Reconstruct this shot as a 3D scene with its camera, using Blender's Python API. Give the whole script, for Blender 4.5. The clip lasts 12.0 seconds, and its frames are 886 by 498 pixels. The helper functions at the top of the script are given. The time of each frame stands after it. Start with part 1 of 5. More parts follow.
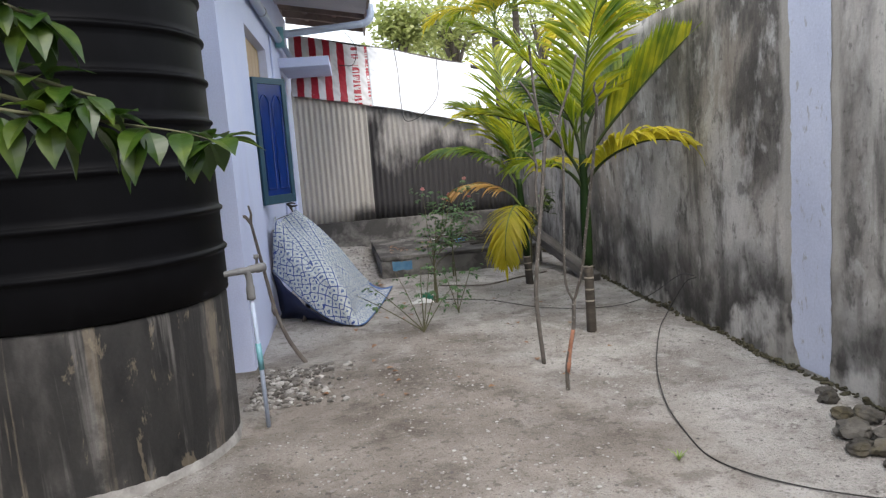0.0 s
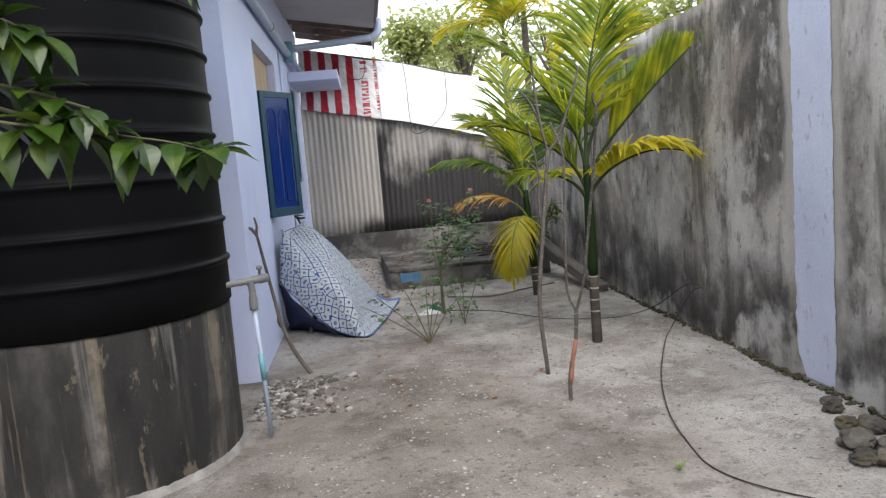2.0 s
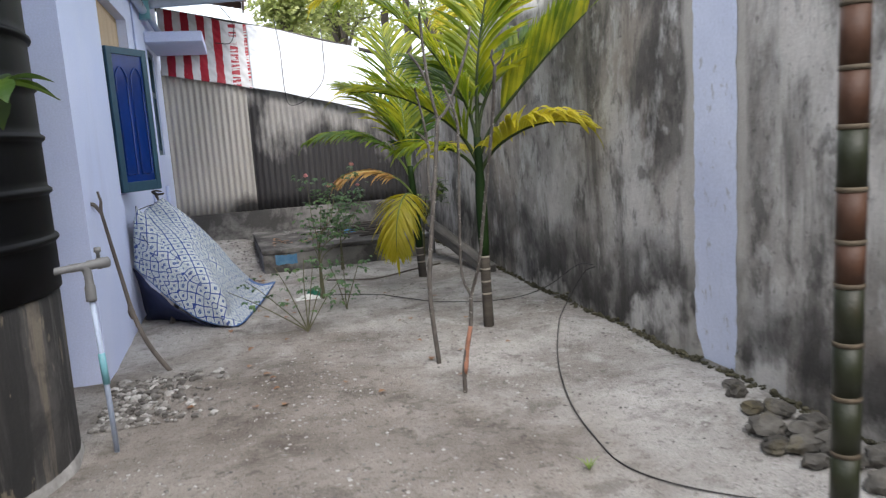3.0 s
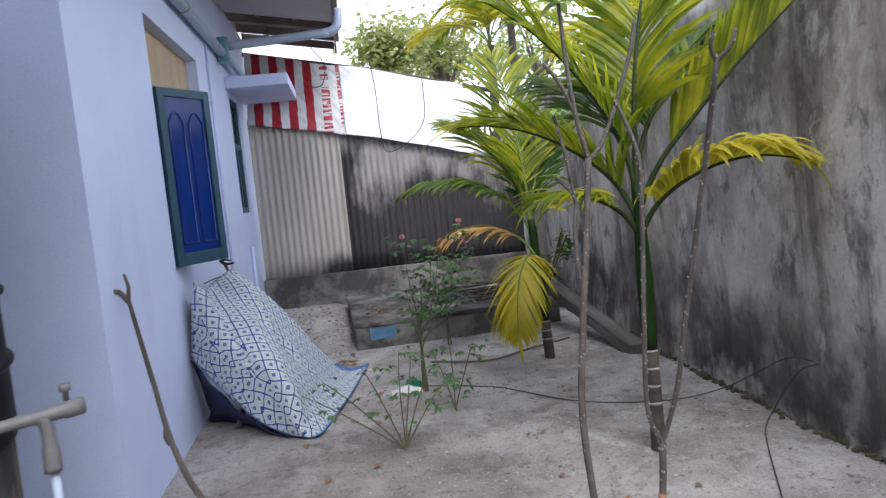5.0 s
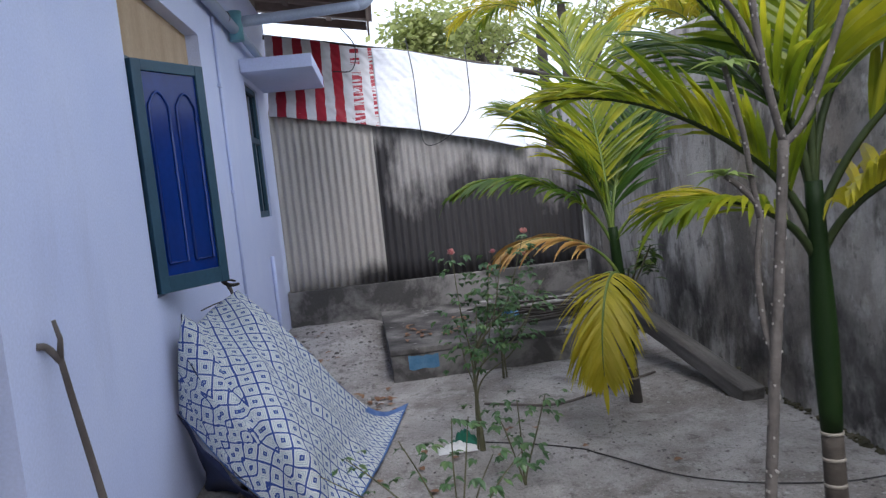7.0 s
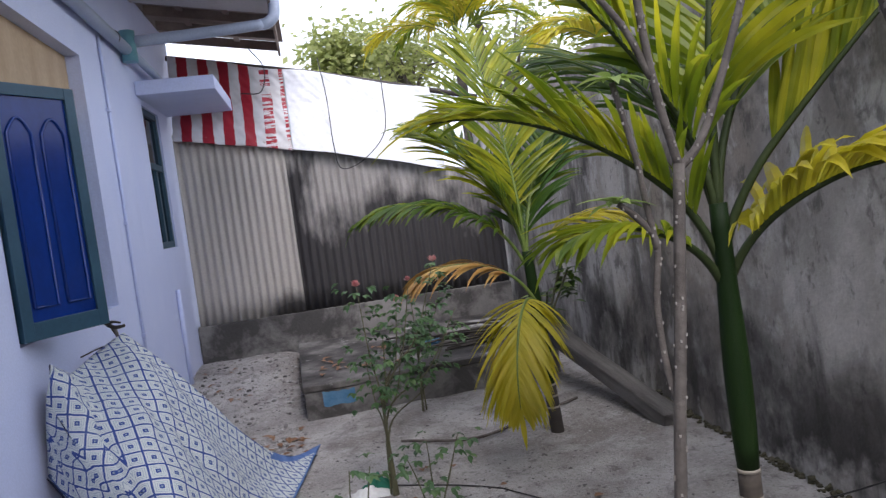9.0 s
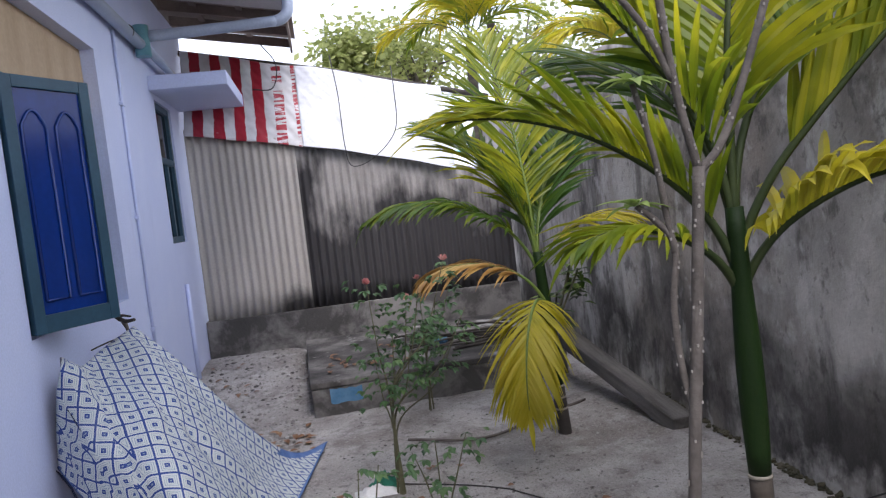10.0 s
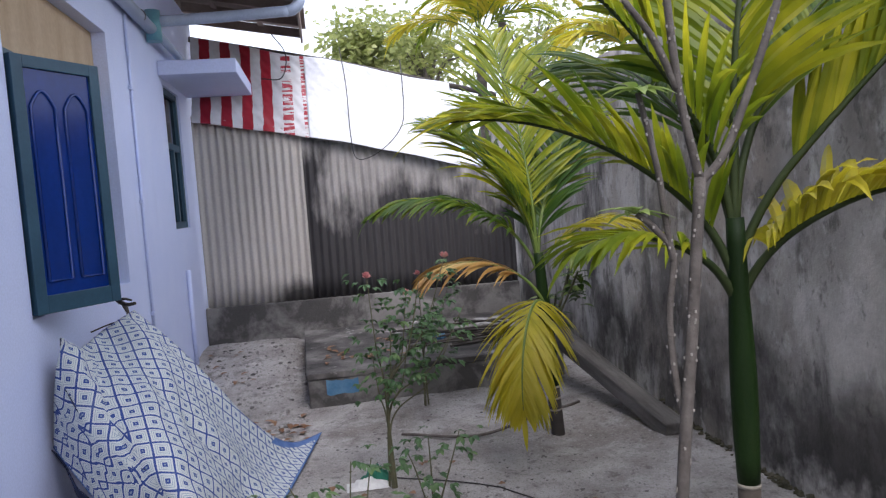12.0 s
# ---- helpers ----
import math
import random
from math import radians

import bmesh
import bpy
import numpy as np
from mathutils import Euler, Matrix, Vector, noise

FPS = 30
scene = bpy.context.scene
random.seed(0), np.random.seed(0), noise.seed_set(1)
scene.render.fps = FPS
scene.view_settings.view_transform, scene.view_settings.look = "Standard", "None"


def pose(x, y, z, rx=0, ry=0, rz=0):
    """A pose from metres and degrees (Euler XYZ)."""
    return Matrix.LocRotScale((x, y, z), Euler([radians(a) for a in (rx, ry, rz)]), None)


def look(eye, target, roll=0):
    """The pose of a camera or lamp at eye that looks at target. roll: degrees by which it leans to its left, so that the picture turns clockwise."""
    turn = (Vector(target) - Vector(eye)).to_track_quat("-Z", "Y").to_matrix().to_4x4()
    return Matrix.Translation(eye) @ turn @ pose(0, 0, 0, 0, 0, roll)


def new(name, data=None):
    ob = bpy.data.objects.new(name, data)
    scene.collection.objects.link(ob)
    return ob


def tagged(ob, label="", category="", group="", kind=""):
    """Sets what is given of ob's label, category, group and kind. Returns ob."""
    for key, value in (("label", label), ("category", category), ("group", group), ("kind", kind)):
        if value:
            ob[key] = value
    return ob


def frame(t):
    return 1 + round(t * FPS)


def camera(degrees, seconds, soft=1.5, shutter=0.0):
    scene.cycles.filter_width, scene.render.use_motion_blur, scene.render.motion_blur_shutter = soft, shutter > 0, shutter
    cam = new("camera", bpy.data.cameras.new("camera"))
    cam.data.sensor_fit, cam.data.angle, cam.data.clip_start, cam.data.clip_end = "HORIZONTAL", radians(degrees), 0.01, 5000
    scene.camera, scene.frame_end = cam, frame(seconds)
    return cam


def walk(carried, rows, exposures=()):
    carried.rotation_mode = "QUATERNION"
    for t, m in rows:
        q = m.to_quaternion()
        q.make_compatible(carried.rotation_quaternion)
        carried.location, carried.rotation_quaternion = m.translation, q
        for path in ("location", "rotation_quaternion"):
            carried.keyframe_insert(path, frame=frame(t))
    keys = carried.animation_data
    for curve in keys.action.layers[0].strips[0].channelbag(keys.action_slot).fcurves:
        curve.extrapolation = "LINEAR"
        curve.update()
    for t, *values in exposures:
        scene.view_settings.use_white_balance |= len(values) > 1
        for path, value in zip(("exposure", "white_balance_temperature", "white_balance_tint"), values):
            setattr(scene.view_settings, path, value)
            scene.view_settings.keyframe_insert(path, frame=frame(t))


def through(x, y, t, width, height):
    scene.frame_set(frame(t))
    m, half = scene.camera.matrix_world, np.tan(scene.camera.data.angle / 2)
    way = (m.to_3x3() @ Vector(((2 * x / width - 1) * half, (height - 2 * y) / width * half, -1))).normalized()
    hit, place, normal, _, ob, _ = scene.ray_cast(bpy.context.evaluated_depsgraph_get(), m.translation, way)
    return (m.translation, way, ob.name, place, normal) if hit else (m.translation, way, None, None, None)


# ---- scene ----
cam = camera(63.5, 12.0, soft=1.3, shutter=0.5)
PATH = [
    (0, (0.822, 0.053, 1.459), (1.051, 2.021, 1.191), -4.3),
    (0.5, (0.84, 0.039, 1.438), (1.054, 2.013, 1.201), -4.6),
    (1, (0.841, 0.014, 1.44), (1.068, 1.988, 1.208), -4.6),
    (1.5, (0.858, 0.014, 1.444), (1.101, 1.986, 1.218), -5.0),
    (2, (0.889, 0.028, 1.441), (1.083, 2.005, 1.211), -4.7),
    (2.5, (0.959, 0.164, 1.421), (1.177, 2.129, 1.121), -4.0),
    (3, (0.928, 0.485, 1.373), (1.446, 2.392, 1.066), -3.7),
    (3.5, (0.916, 0.842, 1.418), (1.284, 2.788, 1.137), -4.9),
    (3.7, (0.94, 0.969, 1.441), (1.178, 2.948, 1.276), -3.8),
    (5.3, (1.163, 2.1, 1.42), (1.416, 4.077, 1.257), -5.9),
    (5.5, (1.197, 2.215, 1.431), (1.453, 4.194, 1.295), -5.5),
    (6, (1.226, 2.527, 1.446), (1.497, 4.499, 1.25), -4.6),
    (6.5, (1.152, 2.872, 1.435), (1.48, 4.839, 1.285), -3.5),
    (6.7, (1.103, 2.963, 1.443), (1.299, 4.947, 1.277), -4.8),
    (8.3, (1.382, 3.251, 1.482), (1.491, 5.245, 1.371), -7.7),
    (8.5, (1.372, 3.261, 1.478), (1.547, 5.251, 1.367), -9.1),
    (9, (1.307, 3.274, 1.473), (1.647, 5.24, 1.344), -7.4),
    (9.5, (1.288, 3.287, 1.476), (1.66, 5.247, 1.337), -6.9),
    (10, (1.288, 3.284, 1.477), (1.609, 5.254, 1.347), -6.5),
    (10.5, (1.292, 3.279, 1.482), (1.634, 5.246, 1.363), -6.0),
    (11, (1.288, 3.273, 1.486), (1.622, 5.241, 1.364), -5.0),
    (11.5, (1.281, 3.265, 1.487), (1.601, 5.235, 1.357), -4.1),
    (12, (1.288, 3.267, 1.485), (1.603, 5.237, 1.344), -4.1),
]
EXPOSURES = [(0.0, 2.0, 6450, 10), (2.5, 2.02, 6400, 10), (3.5, 2.02, 6200, 10), (5.5, 1.9, 5950, 13), (6.5, 1.78, 5850, 13), (8.3, 1.55, 6000, 17), (8.7, 1.62, 6050, 17), (9.2, 1.8, 6080, 18), (12.0, 1.84, 6020, 18)]
walk(cam, [(t, look(eye, target, roll)) for t, eye, target, roll in PATH], EXPOSURES)

# ---- light ----
world = bpy.data.worlds.new("sky")
scene.world = world
world.use_nodes = True
wn = world.node_tree
sky = wn.nodes.new("ShaderNodeTexSky")
sky.sky_type, sky.sun_disc = "NISHITA", False
sky.sun_elevation, sky.sun_rotation = radians(54), radians(172)
sky.air_density, sky.dust_density, sky.ozone_density = 1.0, 3.5, 1.0
dim = wn.nodes.new("ShaderNodeMix")
dim.data_type, dim.blend_type = "RGBA", "MULTIPLY"
dim.inputs[0].default_value, dim.inputs[7].default_value = 1.0, (0.12, 0.12, 0.12, 1)
wn.links.new(sky.outputs[0], dim.inputs[6])
cloud = wn.nodes.new("ShaderNodeMix")
cloud.data_type = "RGBA"
cloud.inputs[0].default_value, cloud.inputs[7].default_value = 0.7, (0.59, 0.60, 0.61, 1)
wn.links.new(dim.outputs[2], cloud.inputs[6])
wn.links.new(cloud.outputs[2], wn.nodes["Background"].inputs[0])
wn.nodes["Background"].inputs[1].default_value = 1.0
sun = new("sun", bpy.data.lights.new("sun", "SUN"))
sun.data.energy, sun.data.angle, sun.data.color = 0.6, radians(35), (1.0, 0.97, 0.93)
sun.matrix_world = look((2.2, -1.5, 9), (1.3, 5.0, 0))


# ---- materials ----
def material(name):
    m = bpy.data.materials.new(name)
    m.use_nodes = True
    return m, m.node_tree.nodes, m.node_tree.links, m.node_tree.nodes["Principled BSDF"]


def ramp_node(nodes, stops):
    r = nodes.new("ShaderNodeValToRGB")
    e = r.color_ramp.elements
    while len(e) < len(stops):
        e.new(0.5)
    for el, (p, c) in zip(e, stops):
        el.position = p
        el.color = (c, c, c, 1) if isinstance(c, float) else (*c, 1)
    return r


def noise_node(nodes, links, co, scale, detail=6.0, rough=0.6, stretch=(1, 1, 1), distort=0.0):
    mp = nodes.new("ShaderNodeMapping")
    mp.inputs["Scale"].default_value = stretch
    links.new(co, mp.inputs[0])
    n = nodes.new("ShaderNodeTexNoise")
    n.inputs["Scale"].default_value, n.inputs["Detail"].default_value = scale, detail
    n.inputs["Roughness"].default_value, n.inputs["Distortion"].default_value = rough, distort
    links.new(mp.outputs[0], n.inputs[0])
    return n.outputs["Fac"]


def mixed(nodes, links, fac, a, b, mode="MIX"):
    mx = nodes.new("ShaderNodeMix")
    mx.data_type, mx.blend_type = "RGBA", mode
    for sock, v in ((mx.inputs[0], fac), (mx.inputs[6], a), (mx.inputs[7], b)):
        if isinstance(v, (int, float)):
            sock.default_value = v
        elif isinstance(v, tuple):
            sock.default_value = (*v, 1)
        else:
            links.new(v, sock)
    return mx.outputs[2]


def math_node(nodes, links, op, a, b=0.0):
    n = nodes.new("ShaderNodeMath")
    n.operation = op
    for sock, v in zip(n.inputs, (a, b)):
        if isinstance(v, (int, float)):
            sock.default_value = v
        else:
            links.new(v, sock)
    return n.outputs[0]


def surface(name, stops, scale=3.0, fine=60.0, rough=0.7, bump=0.2, layers=(), stretch=(1, 1, 1), metal=0.0, dist=0.01, vary=0.0, spec=0.4, sheen=0.0):
    """A ramp over a coarse noise, a fine grain, and layers (colour, scale, stretch, low, high, amount) of stains over it."""
    m, nodes, links, b = material(name)
    co = nodes.new("ShaderNodeTexCoord").outputs["Object"]
    coarse = noise_node(nodes, links, co, scale, stretch=stretch)
    r = ramp_node(nodes, stops)
    links.new(coarse, r.inputs[0])
    col = r.outputs[0]
    for colour, s, st, lo, hi, amount in layers:
        f = ramp_node(nodes, [(lo, 0.0), (hi, float(amount))])
        links.new(noise_node(nodes, links, co, s, stretch=st, rough=0.65, distort=0.3), f.inputs[0])
        col = mixed(nodes, links, f.outputs[0], col, colour)
    grain = noise_node(nodes, links, co, fine, 4.0)
    g = ramp_node(nodes, [(0.3, 0.78), (0.7, 1.0)])
    links.new(grain, g.inputs[0])
    col = mixed(nodes, links, 0.6, col, g.outputs[0], "MULTIPLY")
    if vary:
        info = nodes.new("ShaderNodeObjectInfo").outputs["Random"]
        v = ramp_node(nodes, [(0.0, 1.0 - vary), (1.0, 1.0)])
        links.new(info, v.inputs[0])
        col = mixed(nodes, links, 1.0, col, v.outputs[0], "MULTIPLY")
    links.new(col, b.inputs["Base Color"])
    b.inputs["Roughness"].default_value, b.inputs["Metallic"].default_value = rough, metal
    b.inputs["Specular IOR Level"].default_value = spec
    if bump:
        bp = nodes.new("ShaderNodeBump")
        bp.inputs["Strength"].default_value, bp.inputs["Distance"].default_value = bump, dist
        links.new(math_node(nodes, links, "ADD", grain, coarse), bp.inputs["Height"])
        links.new(bp.outputs[0], b.inputs["Normal"])
    return m


def leafy(name, stops, scale=6.0, through=0.4, rough=0.45, vary=0.25):
    """Leaves: a colour ramp with light coming through the blade."""
    m, nodes, links, b = material(name)
    co = nodes.new("ShaderNodeTexCoord").outputs["Object"]
    r = ramp_node(nodes, stops)
    isl = nodes.new("ShaderNodeNewGeometry").outputs["Random Per Island"]
    n = noise_node(nodes, links, co, scale, 3.0)
    links.new(math_node(nodes, links, "ADD", math_node(nodes, links, "MULTIPLY", n, 0.85), math_node(nodes, links, "MULTIPLY", isl, 0.18)), r.inputs[0])
    links.new(r.outputs[0], b.inputs["Base Color"])
    b.inputs["Roughness"].default_value = rough
    tr = nodes.new("ShaderNodeBsdfTranslucent")
    links.new(r.outputs[0], tr.inputs[0])
    mx = nodes.new("ShaderNodeMixShader")
    mx.inputs[0].default_value = through
    links.new(b.outputs[0], mx.inputs[1])
    links.new(tr.outputs[0], mx.inputs[2])
    links.new(mx.outputs[0], nodes["Material Output"].inputs[0])
    return m


def pebbly(name, stops, rough=0.95):
    """Loose stones, each of its own shade."""
    m, nodes, links, b = material(name)
    r = ramp_node(nodes, stops)
    co = nodes.new("ShaderNodeTexCoord").outputs["Object"]
    isl = nodes.new("ShaderNodeNewGeometry").outputs["Random Per Island"]
    n = noise_node(nodes, links, co, 70.0)
    links.new(math_node(nodes, links, "ADD", math_node(nodes, links, "MULTIPLY", isl, 0.75), math_node(nodes, links, "MULTIPLY", n, 0.25)), r.inputs[0])
    links.new(r.outputs[0], b.inputs["Base Color"])
    b.inputs["Roughness"].default_value = rough
    bp = nodes.new("ShaderNodeBump")
    bp.inputs["Strength"].default_value, bp.inputs["Distance"].default_value = 0.5, 0.006
    links.new(n, bp.inputs["Height"])
    links.new(bp.outputs[0], b.inputs["Normal"])
    return m


SAND = surface("coral_sand", [(0.36, (0.27, 0.25, 0.23)), (0.5, (0.39, 0.37, 0.347)), (0.64, (0.52, 0.50, 0.475))], 1.6, 70, 0.95, 1.0,
               [((0.18, 0.157, 0.135), 0.55, (1, 1, 1), 0.5, 0.64, 0.6), ((0.44, 0.425, 0.405), 1.3, (1, 1, 1), 0.53, 0.66, 0.6), ((0.47, 0.455, 0.435), 4.5, (1, 1, 1), 0.54, 0.62, 0.6), ((0.15, 0.135, 0.12), 3.4, (1, 1, 1), 0.55, 0.64, 0.5), ((0.12, 0.11, 0.10), 15, (1, 1, 1), 0.57, 0.65, 0.55), ((0.10, 0.09, 0.08), 48, (1, 1, 1), 0.57, 0.64, 0.45), ((0.56, 0.55, 0.53), 62, (1, 1, 1), 0.57, 0.63, 0.45), ((0.08, 0.07, 0.065), 110, (1, 1, 1), 0.58, 0.63, 0.45)], dist=0.02, spec=0.2)
def damp_sand(m):
    """Brown, damp, trodden soil spreading raggedly over the front of the yard, the drier coral sand paler behind."""
    nodes, links = m.node_tree.nodes, m.node_tree.links
    b = nodes["Principled BSDF"]
    under = b.inputs["Base Color"].links[0].from_socket
    co = nodes.new("ShaderNodeTexCoord").outputs["Object"]
    mp = nodes.new("ShaderNodeMapping")
    mp.inputs["Location"].default_value, mp.inputs["Scale"].default_value = (-0.62, -1.15, 0), (0.62, 0.32, 0)
    links.new(co, mp.inputs[0])
    ln = nodes.new("ShaderNodeVectorMath")
    ln.operation = "LENGTH"
    links.new(mp.outputs[0], ln.inputs[0])
    wander = math_node(nodes, links, "MULTIPLY", math_node(nodes, links, "SUBTRACT", noise_node(nodes, links, co, 1.1), 0.5), 1.6)
    f = ramp_node(nodes, [(0.45, 0.85), (1.0, 0.0)])
    links.new(math_node(nodes, links, "ADD", ln.outputs["Value"], wander), f.inputs[0])
    links.new(mixed(nodes, links, f.outputs[0], under, (0.51, 0.465, 0.425), "MULTIPLY"), b.inputs["Base Color"])


damp_sand(SAND)
LILAC = surface("lilac_wall_paint", [(0.3, (0.60, 0.67, 0.93)), (0.7, (0.68, 0.74, 0.96))], 1.5, 90, 0.6, 0.12,
                [((0.42, 0.44, 0.60), 2.0, (1, 1, 0.25), 0.58, 0.8, 0.35)], dist=0.004)
MOULD_WALL = surface("mouldy_render", [(0.36, (0.22, 0.20, 0.18)), (0.5, (0.39, 0.368, 0.337)), (0.64, (0.56, 0.535, 0.495))], 1.2, 45, 0.9, 0.4,
                     [((0.30, 0.25, 0.205), 0.7, (1, 1, 0.6), 0.48, 0.64, 0.6), ((0.085, 0.079, 0.072), 0.9, (1, 1, 0.7), 0.5, 0.60, 0.75), ((0.06, 0.056, 0.052), 2.2, (1, 1, 0.5), 0.52, 0.62, 0.75),
                      ((0.58, 0.56, 0.53), 1.6, (1, 1, 0.6), 0.53, 0.61, 0.65), ((0.05, 0.047, 0.043), 3.4, (1, 1, 0.14), 0.55, 0.66, 0.6), ((0.60, 0.58, 0.55), 4.6, (1, 1, 0.6), 0.57, 0.64, 0.5),
                      ((0.05, 0.047, 0.043), 6.5, (1, 1, 0.6), 0.56, 0.64, 0.6), ((0.05, 0.045, 0.04), 22, (1, 1, 0.7), 0.6, 0.67, 0.45)], stretch=(1, 1, 0.7), dist=0.012)


def top_mould(m):
    """Black rain mould that creeps raggedly down from the wall's top edge."""
    nodes, links = m.node_tree.nodes, m.node_tree.links
    b = nodes["Principled BSDF"]
    under = b.inputs["Base Color"].links[0].from_socket
    co = nodes.new("ShaderNodeTexCoord").outputs["Object"]
    sep = nodes.new("ShaderNodeSeparateXYZ")
    links.new(co, sep.inputs[0])
    creep = math_node(nodes, links, "MULTIPLY", math_node(nodes, links, "SUBTRACT", sep.outputs[2], 2.5), 2.4)
    ragged = math_node(nodes, links, "MULTIPLY", math_node(nodes, links, "SUBTRACT", noise_node(nodes, links, co, 2.6, stretch=(1, 1, 0.35)), 0.5), 2.0)
    f = ramp_node(nodes, [(0.5, 0.0), (0.8, 0.6)])
    links.new(math_node(nodes, links, "ADD", math_node(nodes, links, "ADD", creep, ragged), 0.5), f.inputs[0])
    col = mixed(nodes, links, f.outputs[0], under, (0.045, 0.042, 0.04))
    # pale plaster margin scraped clean on both sides of the painted stripe
    off = math_node(nodes, links, "ABSOLUTE", math_node(nodes, links, "SUBTRACT", sep.outputs[1], 3.77))
    off = math_node(nodes, links, "ADD", off, math_node(nodes, links, "MULTIPLY", math_node(nodes, links, "SUBTRACT", noise_node(nodes, links, co, 5.0, stretch=(1, 1, 0.4)), 0.5), 0.16))
    margin = ramp_node(nodes, [(0.235, 0.75), (0.285, 0.0)])
    links.new(off, margin.inputs[0])
    col = mixed(nodes, links, margin.outputs[0], col, (0.44, 0.415, 0.375))
    # rising damp: a ragged band of mould over a bare tan foot
    wander = math_node(nodes, links, "MULTIPLY", math_node(nodes, links, "SUBTRACT", noise_node(nodes, links, co, 1.3), 0.5), 1.5)
    rise = math_node(nodes, links, "SUBTRACT", sep.outputs[2], wander)
    damp = ramp_node(nodes, [(0.0, 0.0), (0.14, 0.15), (0.24, 0.95), (0.44, 0.8), (0.75, 0.0)])
    links.new(rise, damp.inputs[0])
    grip = ramp_node(nodes, [(0.36, 0.3), (0.54, 1.0)])
    links.new(noise_node(nodes, links, co, 2.8, stretch=(1, 1, 0.6)), grip.inputs[0])
    col = mixed(nodes, links, math_node(nodes, links, "MULTIPLY", damp.outputs[0], grip.outputs[0]), col, (0.04, 0.037, 0.034))
    links.new(col, b.inputs["Base Color"])


top_mould(MOULD_WALL)
BASE_RENDER = surface("stained_tank_plinth", [(0.38, (0.014, 0.013, 0.013)), (0.5, (0.034, 0.032, 0.03)), (0.62, (0.075, 0.07, 0.066))], 2.6, 60, 0.85, 0.3,
                      [((0.19, 0.16, 0.12), 4.2, (1, 1, 0.05), 0.56, 0.60, 0.7), ((0.19, 0.18, 0.168), 3.6, (1, 1, 0.06), 0.54, 0.6, 0.7), ((0.018, 0.017, 0.017), 4.4, (1, 1, 0.09), 0.53, 0.58, 0.8), ((0.025, 0.024, 0.023), 3.0, (1, 1, 0.8), 0.5, 0.62, 0.75), ((0.24, 0.20, 0.14), 9, (1, 1, 0.4), 0.6, 0.64, 0.45)], stretch=(1, 1, 0.35), dist=0.008)
TANK_BLACK = surface("black_polythene", [(0.3, (0.002, 0.002, 0.0025)), (0.7, (0.004, 0.004, 0.005))], 3, 90, 0.5, 0.06, [((0.007, 0.007, 0.008), 6, (1, 1, 0.5), 0.55, 0.7, 0.5)], dist=0.003, spec=0.08)
SHEET_PALE = surface("weathered_sheet", [(0.3, (0.43, 0.40, 0.35)), (0.7, (0.55, 0.52, 0.47))], 1.2, 50, 0.75, 0.15,
                     [((0.13, 0.125, 0.12), 1.4, (1, 1, 0.3), 0.6, 0.72, 0.6)], stretch=(1, 1, 0.3))


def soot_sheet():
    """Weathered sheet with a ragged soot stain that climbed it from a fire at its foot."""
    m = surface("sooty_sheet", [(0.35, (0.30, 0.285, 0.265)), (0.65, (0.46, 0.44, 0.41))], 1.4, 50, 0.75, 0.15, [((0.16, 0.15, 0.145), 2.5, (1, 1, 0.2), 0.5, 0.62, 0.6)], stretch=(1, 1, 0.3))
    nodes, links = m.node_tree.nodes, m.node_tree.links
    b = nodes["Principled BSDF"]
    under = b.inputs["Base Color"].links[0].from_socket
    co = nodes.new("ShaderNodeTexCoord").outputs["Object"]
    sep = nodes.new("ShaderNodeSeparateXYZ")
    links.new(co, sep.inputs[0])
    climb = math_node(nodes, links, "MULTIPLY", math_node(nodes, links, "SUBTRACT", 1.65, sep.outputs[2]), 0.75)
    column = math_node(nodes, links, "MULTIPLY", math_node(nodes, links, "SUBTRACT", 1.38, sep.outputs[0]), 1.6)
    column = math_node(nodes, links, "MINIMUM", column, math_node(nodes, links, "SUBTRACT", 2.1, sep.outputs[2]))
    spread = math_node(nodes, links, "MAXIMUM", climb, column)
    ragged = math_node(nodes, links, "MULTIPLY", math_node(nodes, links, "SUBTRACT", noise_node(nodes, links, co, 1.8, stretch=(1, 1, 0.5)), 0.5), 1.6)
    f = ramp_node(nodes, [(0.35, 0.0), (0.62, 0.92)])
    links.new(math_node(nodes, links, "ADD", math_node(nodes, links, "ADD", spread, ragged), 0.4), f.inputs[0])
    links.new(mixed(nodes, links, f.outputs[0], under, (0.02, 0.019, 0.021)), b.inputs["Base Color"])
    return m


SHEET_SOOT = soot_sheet()


